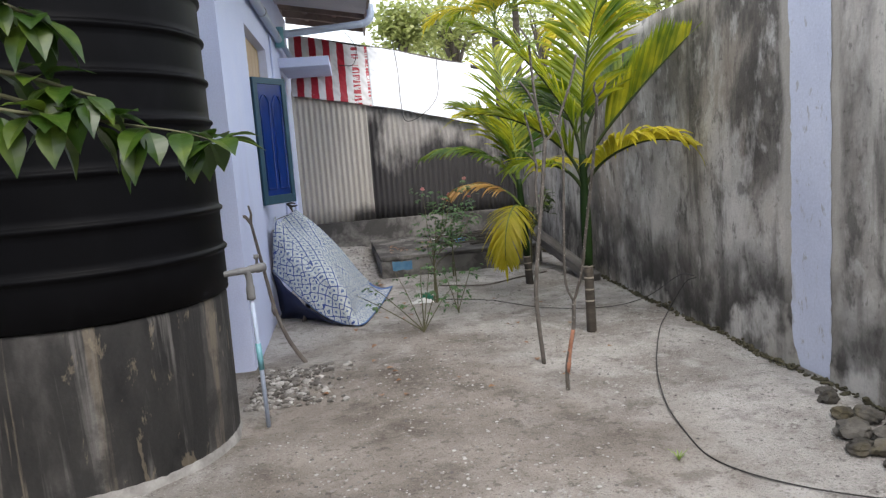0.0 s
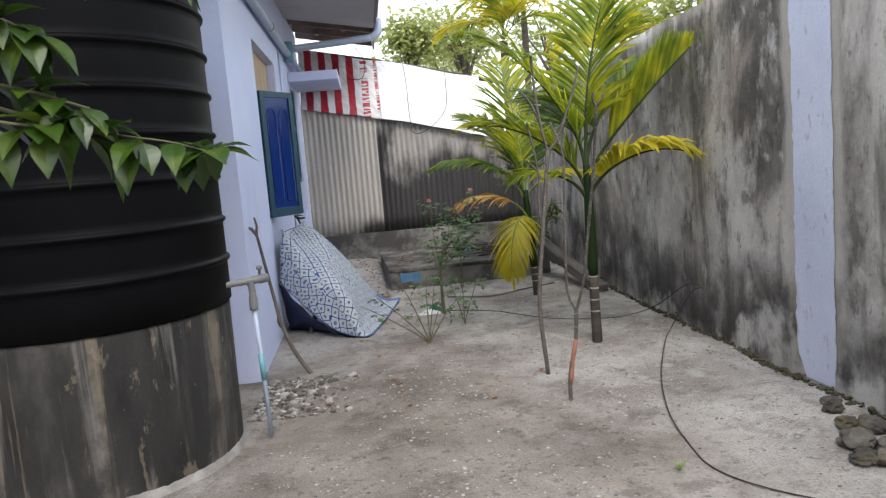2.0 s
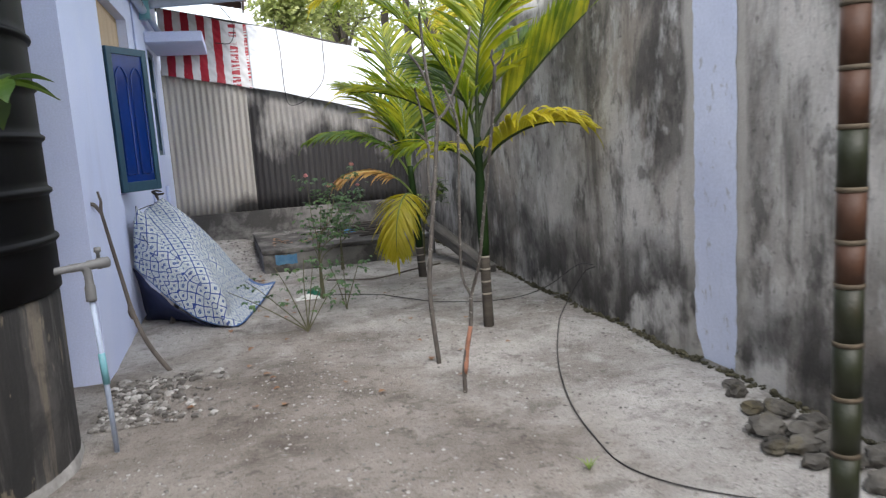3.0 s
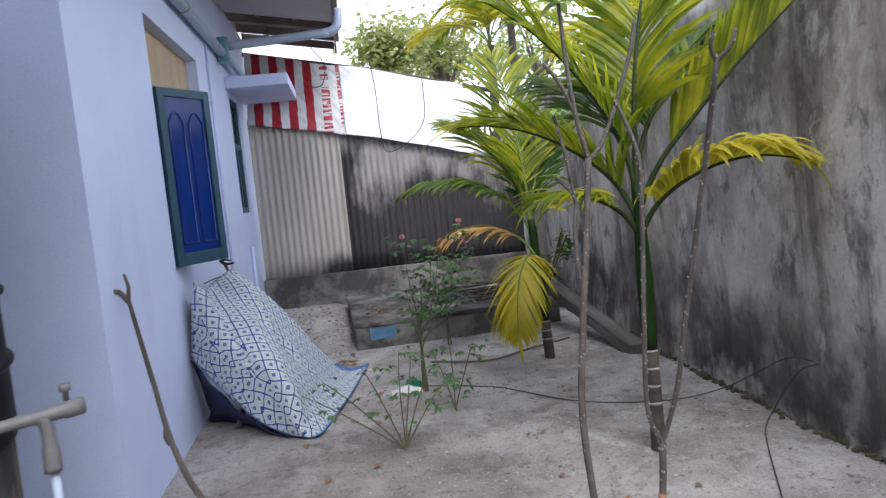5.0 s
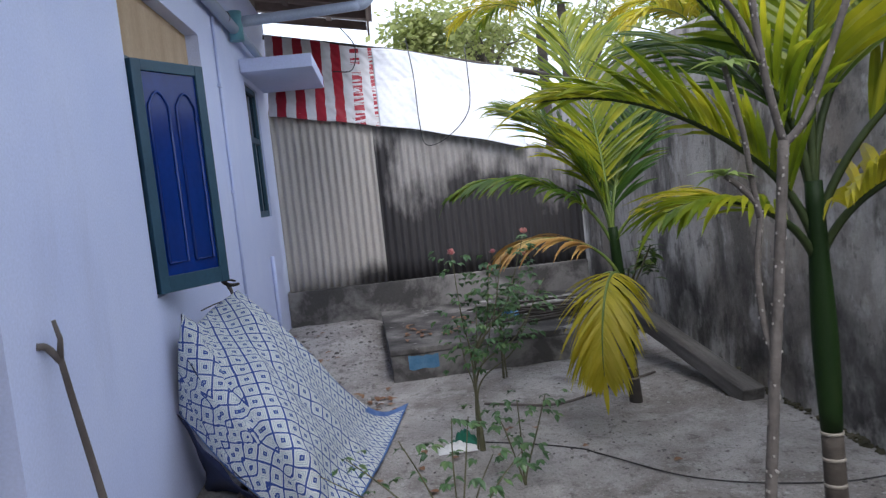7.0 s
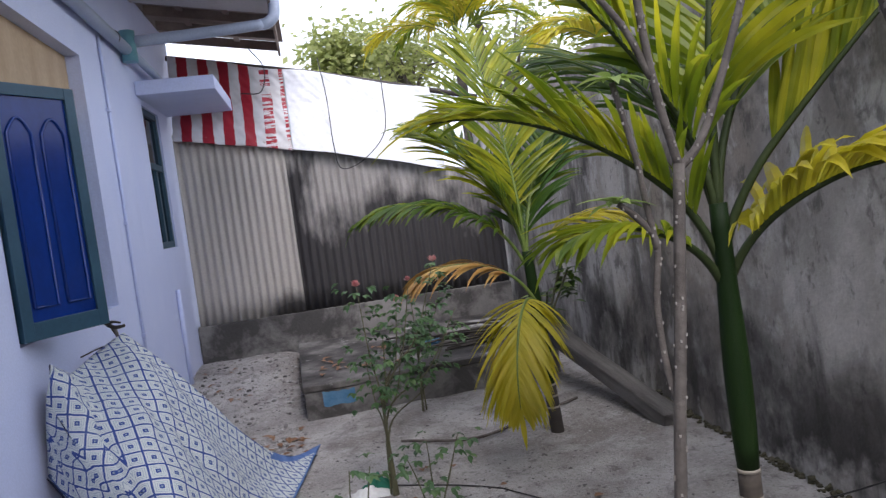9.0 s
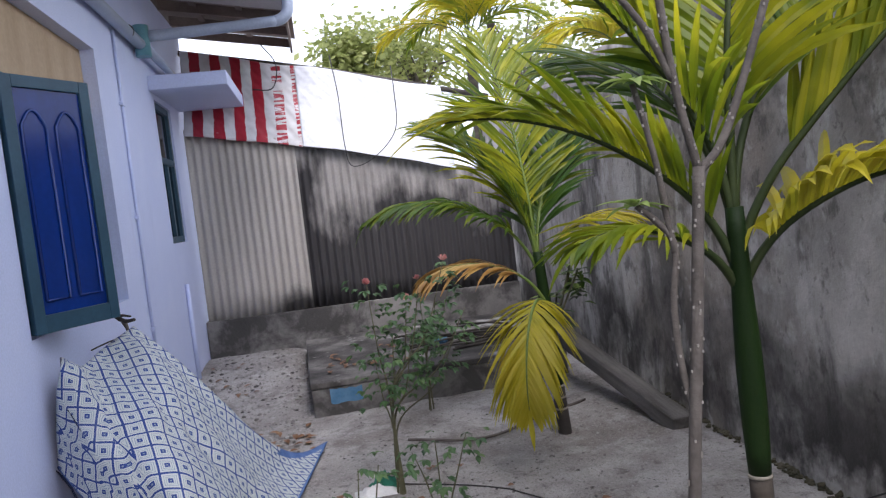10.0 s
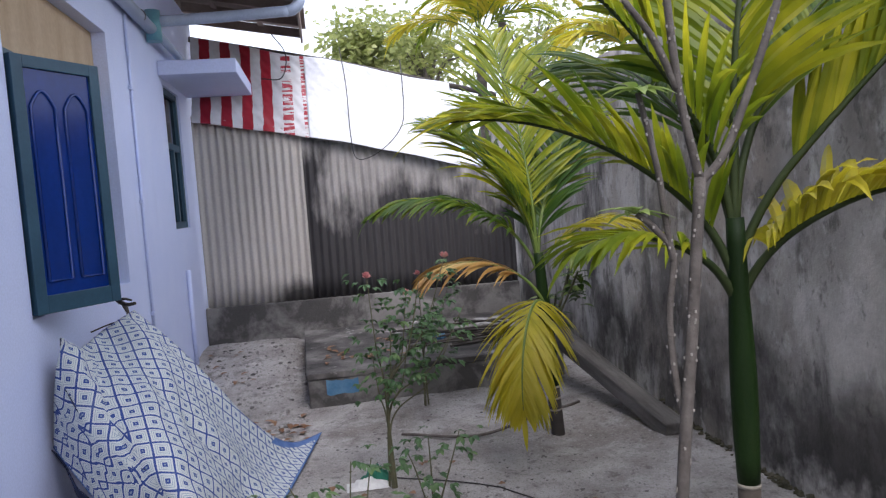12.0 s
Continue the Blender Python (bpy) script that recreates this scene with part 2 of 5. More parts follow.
def scorch(m, cx, cz, reach):
    """A ragged scorch mark round one place on an upright sheet."""
    nodes, links = m.node_tree.nodes, m.node_tree.links
    b = nodes["Principled BSDF"]
    under = b.inputs["Base Color"].links[0].from_socket
    co = nodes.new("ShaderNodeTexCoord").outputs["Object"]
    mp = nodes.new("ShaderNodeMapping")
    mp.inputs["Location"].default_value, mp.inputs["Scale"].default_value = (-cx / reach, 0, -cz / reach), (1 / reach, 0, 1 / reach)
    links.new(co, mp.inputs[0])
    ln = nodes.new("ShaderNodeVectorMath")
    ln.operation = "LENGTH"
    links.new(mp.outputs[0], ln.inputs[0])
    ragged = math_node(nodes, links, "MULTIPLY", math_node(nodes, links, "SUBTRACT", noise_node(nodes, links, co, 4.0), 0.5), 0.9)
    f = ramp_node(nodes, [(0.55, 0.85), (1.0, 0.0)])
    links.new(math_node(nodes, links, "ADD", ln.outputs["Value"], ragged), f.inputs[0])
    links.new(mixed(nodes, links, f.outputs[0], under, (0.05, 0.047, 0.048)), b.inputs["Base Color"])


scorch(SHEET_PALE, 0.98, 0.52, 0.28)
CEMENT = surface("old_cement", [(0.3, (0.12, 0.115, 0.11)), (0.6, (0.24, 0.23, 0.215)), (0.8, (0.36, 0.35, 0.33))], 1.8, 50, 0.9, 0.35, [((0.04, 0.038, 0.036), 1.9, (1, 1, 1), 0.47, 0.58, 0.8)])
TEAL = surface("teal_window_paint", [(0.3, (0.024, 0.065, 0.10)), (0.7, (0.036, 0.092, 0.135))], 5, 60, 0.45, 0.08)
PLY = surface("plywood", [(0.3, (0.42, 0.30, 0.18)), (0.7, (0.52, 0.39, 0.25))], 1.2, 40, 0.6, 0.05, stretch=(1, 6, 1))
SOFFIT = surface("soffit_board", [(0.3, (0.42, 0.39, 0.37)), (0.7, (0.52, 0.49, 0.47))], 1.2, 60, 0.8, 0.1, [((0.22, 0.18, 0.15), 2, (1, 1, 1), 0.58, 0.75, 0.5)])
FASCIA = surface("weathered_fascia", [(0.3, (0.17, 0.125, 0.105)), (0.7, (0.33, 0.26, 0.22))], 3, 50, 0.8, 0.2, stretch=(1, 0.2, 1))
PVC = surface("grey_pvc", [(0.3, (0.36, 0.43, 0.56)), (0.7, (0.44, 0.50, 0.62))], 4, 60, 0.4, 0.03)
PVC_BLUE = surface("blue_green_pvc", [(0.3, (0.12, 0.30, 0.36)), (0.7, (0.17, 0.38, 0.43))], 4, 60, 0.4, 0.03)
PVC_DARK = surface("dark_grey_pvc", [(0.3, (0.14, 0.14, 0.14)), (0.7, (0.20, 0.20, 0.20))], 4, 60, 0.45, 0.05)
ROOF_TIN = surface("rusty_roof_sheet", [(0.3, (0.16, 0.12, 0.10)), (0.7, (0.30, 0.23, 0.20))], 2, 50, 0.7, 0.1)
# near-black colour that stands for the shade of the unlit room
DARK_ROOM = surface("unlit_room_shade", [(0.3, (0.012, 0.012, 0.014)), (0.7, (0.02, 0.02, 0.024))], 2, 40, 0.9, 0)


# ---- builders ----
def finish(name, bm, mat, parent=None, smooth=False, label=""):
    me = bpy.data.meshes.new(name)
    bm.normal_update()
    bm.to_mesh(me)
    bm.free()
    if smooth:
        me.polygons.foreach_set("use_smooth", [True] * len(me.polygons))
    for m in mat if isinstance(mat, (list, tuple)) else [mat]:
        me.materials.append(m)
    ob = new(name, me)
    if parent:
        ob.parent = parent
        ob.matrix_parent_inverse = parent.matrix_basis.inverted()
    if label:
        ob["label"] = label
    return ob


def part(name, bm, mat, parent, label="", smooth=False):
    return finish(name, bm, mat, parent, smooth, label)


def thing(name, x, y, z, label, category, group="", kind=""):
    ob = new(name)
    ob.location = (x, y, z)
    ob.empty_display_size = 0.1
    return tagged(ob, label, category, group, kind)


def box(x0, x1, y0, y1, z0, z1, bevel=0.0, bm=None, m=None):
    bm = bm or bmesh.new()
    vs = bmesh.ops.create_cube(bm, size=1)["verts"]
    for v in vs:
        v.co = Vector((x0 + (v.co.x + 0.5) * (x1 - x0), y0 + (v.co.y + 0.5) * (y1 - y0), z0 + (v.co.z + 0.5) * (z1 - z0)))
        if m:
            v.co = m @ v.co
    if bevel:
        es = list({e for v in vs for e in v.link_edges})
        bmesh.ops.bevel(bm, geom=es, offset=bevel, segments=2, affect="EDGES", profile=0.6)
    return bm


def tube(pts, radii, seg=8, bm=None, caps=True):
    """A round tube through points, with a radius at each."""
    bm = bm or bmesh.new()
    pts = [Vector(p) for p in pts]
    if isinstance(radii, (int, float)):
        radii = [radii] * len(pts)
    rings, side = [], None
    for i, p in enumerate(pts):
        d = (pts[min(i + 1, len(pts) - 1)] - pts[max(i - 1, 0)]).normalized()
        if side is None:
            side = d.cross(Vector((0, 0, 1)) if abs(d.z) < 0.9 else Vector((1, 0, 0))).normalized()
        side = (side - d * side.dot(d)).normalized()
        up = d.cross(side)
        rings.append([bm.verts.new(p + radii[i] * (math.cos(a) * side + math.sin(a) * up)) for a in (2 * math.pi * k / seg for k in range(seg))])
    for a, b in zip(rings, rings[1:]):
        for k in range(seg):
            f = bm.faces.new((a[k], a[(k + 1) % seg], b[(k + 1) % seg], b[k]))
            f.smooth = True
    if caps:
        bm.faces.new(rings[0][::-1])
        bm.faces.new(rings[-1])
    return bm


def lathe(profile, cx, cy, seg=64, bm=None):
    """Radius and height pairs turned round the upright through (cx, cy)."""
    bm = bm or bmesh.new()
    rings = [[bm.verts.new((cx + r * math.cos(2 * math.pi * k / seg), cy + r * math.sin(2 * math.pi * k / seg), z)) for k in range(seg)] for r, z in profile]
    for a, b in zip(rings, rings[1:]):
        for k in range(seg):
            f = bm.faces.new((a[k], a[(k + 1) % seg], b[(k + 1) % seg], b[k]))
            f.smooth = True
    bm.faces.new(rings[0][::-1])
    bm.faces.new(rings[-1])
    return bm


def bend(*pts, n=8):
    """A smooth line through points (Catmull-Rom)."""
    p = [Vector(q) for q in pts]
    p = [2 * p[0] - p[1]] + p + [2 * p[-1] - p[-2]]
    out = []
    for i in range(1, len(p) - 2):
        for k in range(n):
            t = k / n
            out.append(0.5 * (2 * p[i] + (p[i + 1] - p[i - 1]) * t + (2 * p[i - 1] - 5 * p[i] + 4 * p[i + 1] - p[i + 2]) * t * t + (3 * p[i] - p[i - 1] - 3 * p[i + 1] + p[i + 2]) * t ** 3))
    return out + [p[-2]]


def ground_height(x, y):
    """Low heave of the yard, a bank along the boundary wall and a rise before the rear fence."""
    h = 0.018 * noise.noise((x * 0.8, y * 0.8, 0)) + 0.008 * noise.noise((x * 3, y * 3, 4))
    bank = 0.05 * max(0.0, 1 - abs(x - 3.1) / 0.5) * (0.6 + 0.8 * noise.noise((y * 1.3, 2, 0))) if 0 < y < 9 else 0.0
    a, b = min(1.0, max(0.0, (y - 8.6) / 2.0)), min(1.0, max(0.0, (1.3 - x) / 0.5))
    rise = 0.16 * a * a * (3 - 2 * a) * b * b * (3 - 2 * b)
    h += 0.007 * noise.noise((x * 5, y * 5, 1)) + 0.004 * noise.noise((x * 10, y * 10, 2))
    near = min(1.0, max(0.0, 25 - abs(y)) / 5)
    return (h + bank + rise) * near


# ---- ground ----
bm = bmesh.new()
xs = [-600, -60, -12] + [-1.5 + 0.05 * i for i in range(106)] + [12, 60, 600]
ys = [-600, -60, -10] + [-1 + 0.05 * i for i in range(270)] + [20, 60, 600]
grid = [[bm.verts.new((x, y, ground_height(x, y) if abs(x) < 10 and -5 < y < 15 else 0.0)) for x in xs] for y in ys]
for r0, r1 in zip(grid, grid[1:]):
    for k in range(len(xs) - 1):
        bm.faces.new((r0[k], r0[k + 1], r1[k + 1], r1[k])).smooth = True
tagged(finish("ground", bm, SAND), "pale coral sand ground, trodden and damp in patches", "ground", kind="structure")

# ---- boundary wall on the right ----
WALL_X0, WALL_SLOPE = 3.32, 0.004


def wall_x(y):
    return WALL_X0 + WALL_SLOPE * y


bm = bmesh.new()
ny, nz = 150, 26
front = []
for j in range(nz + 1):
    row = []
    for i in range(ny + 1):
        y = -3.0 + 15.0 * i / ny
        top = 2.43 + 0.02 * noise.noise((y * 2, 0, 0))
        z = -0.1 + (top + 0.1) * j / nz
        row.append(bm.verts.new((wall_x(y) + 0.012 * noise.noise((y * 1.5, z * 1.5, 3)), y, z)))
    front.append(row)
for a, b in zip(front, front[1:]):
    for k in range(ny):
        bm.faces.new((a[k], b[k], b[k + 1], a[k + 1])).smooth = True
back = [bm.verts.new((v.co.x + 0.16, v.co.y, v.co.z)) for v in front[-1]]
low = [bm.verts.new((v.co.x + 0.16, v.co.y, -0.1)) for v in front[-1]]
for k in range(ny):
    bm.faces.new((front[-1][k], back[k], back[k + 1], front[-1][k + 1]))
    bm.faces.new((back[k], low[k], low[k + 1], back[k + 1]))
boundary_wall = tagged(finish("wall_east", bm, MOULD_WALL), "tall cement-rendered boundary wall with black mould streaks", "wall", kind="structure")

# unseen plain walls behind the walk, added to block low sky and darken the tank
SKY_BLOCK = surface("plain_cement", [(0.35, (0.10, 0.098, 0.092)), (0.65, (0.2, 0.19, 0.18))], 1.5, 50, 0.9, 0.3)
for name, b in (("wall_south", (-4.4, 3.3, -3.2, -3.0)), ("wall_west", (-4.6, -4.4, -3.2, 5.19))):
    tagged(finish(name, box(*b, -0.1, 3.1, 0.01), SKY_BLOCK), "unseen plain grey wall added to block the low sky", "wall", kind="structure")

# ---- house ----
HOUSE_END, HOUSE_NEAR, EAVE_Z = 11.5, 5.2, 3.6
EAVE_X, ROOF_END, SOFFIT_END = 1.17, 11.6, 9.95
house = thing("house", -1.5, 8.5, 0, "single-storey lilac-painted house with wide eaves", "house")
w1, w2 = (6.6, 8.18, 1.085, 2.69), (9.8, 10.46, 1.38, 2.63)
bm = bmesh.new()
for a, b, lo, hi in ((HOUSE_NEAR, w1[0], 0, EAVE_Z), (w1[1], w2[0], 0, EAVE_Z), (w2[1], HOUSE_END, 0, EAVE_Z),
                     (w1[0], w1[1], 0, w1[2]), (w1[0], w1[1], w1[3], EAVE_Z), (w2[0], w2[1], 0, w2[2]), (w2[0], w2[1], w2[3], EAVE_Z)):
    box(-0.15, 0, a, b, lo - (0.1 if lo == 0 else 0), hi, bm=bm)
bmesh.ops.remove_doubles(bm, verts=bm.verts, dist=0.0005)
part("side_wall", bm, LILAC, house)
part("end_wall", box(-5.0, -0.15, HOUSE_NEAR, HOUSE_NEAR + 0.15, -0.1, EAVE_Z), LILAC, house)
part("rear_wall", box(-5.0, -0.15, HOUSE_END - 0.15, HOUSE_END, -0.1, EAVE_Z), LILAC, house)
part("far_wall", box(-5.15, -5.0, HOUSE_NEAR, HOUSE_END, -0.1, EAVE_Z), LILAC, house)
# added block, its blackness stands for the room's shade behind the windows
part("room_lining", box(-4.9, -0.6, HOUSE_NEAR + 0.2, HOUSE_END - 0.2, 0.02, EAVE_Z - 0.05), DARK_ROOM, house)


def eave_z(x):
    return 3.585 - 0.165 * x


def sloped(x0, x1, y0, y1, lift, thick, bevel=0.0):
    """A board that follows the fall of the eave."""
    bm = box(x0, x1, y0, y1, 0, thick, bevel)
    for v in bm.verts:
        v.co.z += eave_z(v.co.x) + lift
    return bm


# eave: boarded along the yard, bare rafters and roof sheet past the last board
part("soffit", sloped(0.004, EAVE_X, 2.9, SOFFIT_END, -0.045, 0.018), SOFFIT, house, "pale soffit board, stained at its edges")
part("fascia", box(EAVE_X + 0.002, EAVE_X + 0.027, 2.9, ROOF_END, eave_z(EAVE_X) - 0.06, eave_z(EAVE_X) + 0.11, 0.004), FASCIA, house)
part("end_fascia", sloped(0.0, EAVE_X, ROOF_END - 0.024, ROOF_END - 0.001, -0.002, 0.1, 0.004), FASCIA, house)
for y in (SOFFIT_END + 0.03, 10.5, 11.05):
    part("rafter", sloped(0.004, EAVE_X, y, y + 0.05, 0.0, 0.095, 0.004), FASCIA, house)
for x in (0.3, 0.72):
    part("batten", sloped(x, x + 0.06, SOFFIT_END + 0.1, ROOF_END - 0.03, 0.065, 0.03), FASCIA, house)
roof = part("roof", sloped(-5.4, EAVE_X + 0.07, 2.8, ROOF_END + 0.03, 0.112, 0.02), ROOF_TIN, house)

part("hood", box(0.002, 0.642, 9.64, 10.93, 2.68, 2.80, 0.008), LILAC, house, "lilac concrete sun hood over the window")

BLUE_GLOSS = surface("blue_shutter_gloss", [(0.3, (0.003, 0.019, 0.125)), (0.7, (0.008, 0.043, 0.26))], 2.5, 40, 0.16, 0.03, stretch=(1, 1, 0.3), spec=0.4)
BLUE_RIB = surface("blue_shutter_moulding", [(0.3, (0.006, 0.03, 0.17)), (0.7, (0.010, 0.045, 0.24))], 4, 40, 0.2, 0.02, spec=0.5)
DARK_GLASS = surface("dark_glass", [(0.3, (0.006, 0.008, 0.012)), (0.7, (0.01, 0.013, 0.018))], 2, 40, 0.06, 0.0, spec=0.6)


def leaf(parent, width, z0, z1, m):
    """A window leaf in its own plane: x along its width, y its outer face, with rails, a panel and raised mouldings."""
    r = 0.055
    root = part("sash", box(0, r, -0.02, 0.02, z0, z1, 0.004, m=m), TEAL, parent, "teal-painted window leaf")
    for x0, x1, a, b in ((width - r, width, z0, z1), (r, width - r, z0, z0 + 0.08), (r, width - r, z1 - r, z1)):
        part("rail", box(x0, x1, -0.019, 0.019, a, b, 0.004, m=m), TEAL, root)
    part("panel", box(r - 0.004, width - r + 0.004, -0.006, 0.006, z0 + 0.076, z1 - r + 0.004, m=m), BLUE_GLOSS, root, "dark blue glossy panel")
    w = (width - 2 * r) / 2
    for k in range(2):
        a0 = r + k * w + 0.025
        a1 = r + (k + 1) * w - 0.025
        h0, h1 = z0 + 0.14, z1 - 0.22
        arch = [(a0 + (a1 - a0) * q / 8, h1 + 0.07 * math.sin(math.pi * q / 8)) for q in range(9)]
        outline = [(a0, h0), *arch, (a1, h0), (a0, h0)]
        part("moulding", tube([m @ Vector((x, -0.009, z)) for x, z in outline], 0.008, 6), BLUE_RIB, root)
    return root


window_1 = thing("window_1", 0, 7.3, 1.085, "deep window with one teal-framed blue leaf swung open and a plywood top light", "window", kind="structure")
fx0, fx1 = -0.13, -0.07
part("frame_post", box(fx0, fx1, 6.602, 6.66, 1.087, 2.24, 0.004), TEAL, window_1)
part("frame_post", box(fx0, fx1, 8.12, 8.178, 1.087, 2.24, 0.004), TEAL, window_1)
part("frame_head", box(fx0, fx1, 6.602, 8.178, 2.242, 2.30, 0.004), TEAL, window_1)
part("frame_sill", box(fx0, fx1, 6.662, 8.118, 1.087, 1.145, 0.004), TEAL, window_1)
part("top_panel", box(-0.11, -0.085, 6.603, 8.177, 2.302, 2.688), PLY, window_1, "bare plywood panel in the top light")
leaf(window_1, 0.45, 1.10, 2.235, Matrix.Translation((0.006, 6.615, 0)) @ Matrix.Rotation(radians(57), 4, "Z"))
leaf(window_1, 0.74, 1.15, 2.235, Matrix.Translation((-0.095, 7.375, 0)) @ Matrix.Rotation(radians(90), 4, "Z"))

window_2 = thing("window_2", 0, 10.1, 1.38, "narrow window with dark panes in a teal frame", "window", kind="structure")
for a, b, c, d in ((9.802, 9.86, 1.382, 2.628), (10.40, 10.458, 1.382, 2.628), (10.10, 10.15, 1.442, 2.09)):
    part("frame_post", box(-0.08, -0.02, a, b, c, d, 0.004), TEAL, window_2)
for c, d in ((1.382, 1.44), (2.092, 2.15), (2.57, 2.628)):
    part("frame_rail", box(-0.079, -0.021, 9.861, 10.399, c, d, 0.004), TEAL, window_2)
for a, b, c, d in ((9.86, 10.10, 1.44, 2.092), (10.15, 10.40, 1.44, 2.092), (9.86, 10.40, 2.15, 2.57)):
    part("pane", box(-0.056, -0.048, a, b, c, d), DARK_GLASS, window_2)

# ---- rain and water pipes ----
rain_pipe = thing("rain_pipe", 0.06, 9.3, 2.9, "grey rainwater pipes with a blue-green junction under the eave", "pipe")
part("run", tube([(0.06, 3.2, 2.99), (0.06, 9.26, 2.97)], 0.045, 16), PVC, rain_pipe)
part("junction", tube([(0.07, 9.31, 2.88), (0.07, 9.31, 3.12)], 0.06, 16), PVC_BLUE, rain_pipe, "blue-green pipe junction")
part("cross_run", tube(bend((0.11, 9.33, 3.04), (0.6, 9.47, 3.10), (1.12, 9.6, 3.165)), 0.045, 14), PVC, rain_pipe)
part("elbow", tube(bend((1.10, 9.6, 3.163), (1.16, 9.6, 3.18), (1.21, 9.6, 3.23), (1.225, 9.6, 3.31), (1.225, 9.6, 3.40)), 0.048, 14), PVC, rain_pipe, "grey pipe elbow")
part("rear_run", tube([(0.09, 9.35, 2.95), (0.10, 10.9, 2.90)], 0.035, 14), PVC, rain_pipe)
for y in (4.6, 6.1, 7.6, 8.9):
    part("clip", tube([(0.06, y - 0.01, 2.978), (0.06, y + 0.01, 2.978)], 0.05, 14), PVC_DARK, rain_pipe)
conduit = thing("conduit", 0.012, 8.64, 0.4, "thin lilac-painted conduit fixed up the house wall", "conduit")
part("tube", tube([(0.012, 8.63, 0.42), (0.012, 8.67, 2.93)], 0.012, 8), LILAC, conduit)
for z in (0.8, 1.6, 2.4):
    part("saddle", box(0.0, 0.028, 8.615, 8.685, z, z + 0.025, 0.003), LILAC, conduit)
tagged(finish("standpipe", tube([(0.02, 10.03, 0.1), (0.02, 10.03, 1.0)], 0.02, 10), LILAC), "short lilac-painted pipe against the wall", "pipe")

# ---- rear fence ----
FENCE_Y = 10.86
fence = thing("fence", 1.8, FENCE_Y, 0, "corrugated sheet fence, part pale and part black with soot", "fence")


def fence_top(x):
    return 2.43 - 0.16 * x - 0.023 * x * x


def sheet(x0, x1, y, z0, mat, label=""):
    bm, n = bmesh.new(), int((x1 - x0) / 0.012)
    cols = []
    for i in range(n + 1):
        x = x0 + (x1 - x0) * i / n
        yy = y + 0.017 * math.cos(2 * math.pi * x / 0.08)
        cols.append([bm.verts.new((x + 0.004 * noise.noise((i, q, 0)), yy + 0.006 * noise.noise((x * 2, q * 0.6, y)), z0 + (fence_top(x) + 0.06 - z0) * q / 6)) for q in range(7)])
    for a, b in zip(cols, cols[1:]):
        for q in range(6):
            bm.faces.new((a[q], b[q], b[q + 1], a[q + 1])).smooth = True
    ob = part("sheet", bm, mat, fence, label)
    so = ob.modifiers.new("thickness", "SOLIDIFY")
    so.thickness = 0.004
    return ob


sheet(0.03, 1.10, FENCE_Y, 0.51, SHEET_PALE, "pale weathered corrugated sheet")
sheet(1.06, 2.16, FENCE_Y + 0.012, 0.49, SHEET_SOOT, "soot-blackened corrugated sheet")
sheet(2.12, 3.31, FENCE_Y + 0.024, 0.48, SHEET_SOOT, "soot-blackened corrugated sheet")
bm = bmesh.new()
box(0.003, 3.32, FENCE_Y - 0.03, FENCE_Y + 0.12, -0.1, 0.53, 0.012, bm=bm)
part("footing", bm, CEMENT, fence, "low cement footing wall, blackened")

# ---- water tank ----
TX, TY = -0.62, 3.95
plinth = thing("tank_plinth", TX, TY, 0, "round cement plinth streaked black and ochre under the tank", "plinth")
part("drum", lathe([(0.695, -0.05), (0.695, 0.05), (0.698, 0.4), (0.702, 0.785), (0.698, 0.808), (0.685, 0.814)], TX, TY), BASE_RENDER, plinth)
MORTAR = surface("pale_mortar", [(0.35, (0.18, 0.17, 0.16)), (0.65, (0.40, 0.385, 0.365))], 6, 60, 0.95, 0.4)
bm = bmesh.new()
ring = []
for k in range(97):
    a = 2 * math.pi * k / 96
    w = 0.007 + 0.012 * noise.noise((math.cos(a) * 4, math.sin(a) * 4, 0))
    ring.append([bm.verts.new((TX + r * math.cos(a), TY + r * math.sin(a), z)) for r, z in ((0.694, 0.05 + w * 0.3), (0.695 + w * 0.5, 0.04), (0.695 + w * 1.6, -0.02))])
for a, b2 in zip(ring, ring[1:]):
    for q in range(2):
        bm.faces.new((a[q], a[q + 1], b2[q + 1], b2[q])).smooth = True
part("foot_mortar", bm, MORTAR, plinth, "pale mortar fillet round the foot")
prof = [(0.70, 0.816), (0.715, 0.823)]
for z in (1.045, 1.255, 1.485, 1.705, 1.91, 2.115, 2.32):
    prof += [(0.715, z - 0.05), (0.715, z - 0.022), (0.719, z - 0.016), (0.730, z - 0.008), (0.732, z), (0.730, z + 0.008), (0.719, z + 0.016), (0.715, z + 0.022), (0.715, z + 0.05)]
prof += [(0.712, 2.40), (0.66, 2.47), (0.5, 2.55), (0.3, 2.61), (0.22, 2.62)]
tank = thing("water_tank", TX, TY, 0.816, "black ribbed plastic water tank on its cement plinth", "water tank")
part("tank_body", lathe(prof, TX, TY, 96), TANK_BLACK, tank)
part("lid", lathe([(0.23, 2.62), (0.235, 2.63), (0.235, 2.67), (0.2, 2.685)], TX, TY, 40), TANK_BLACK, tank)

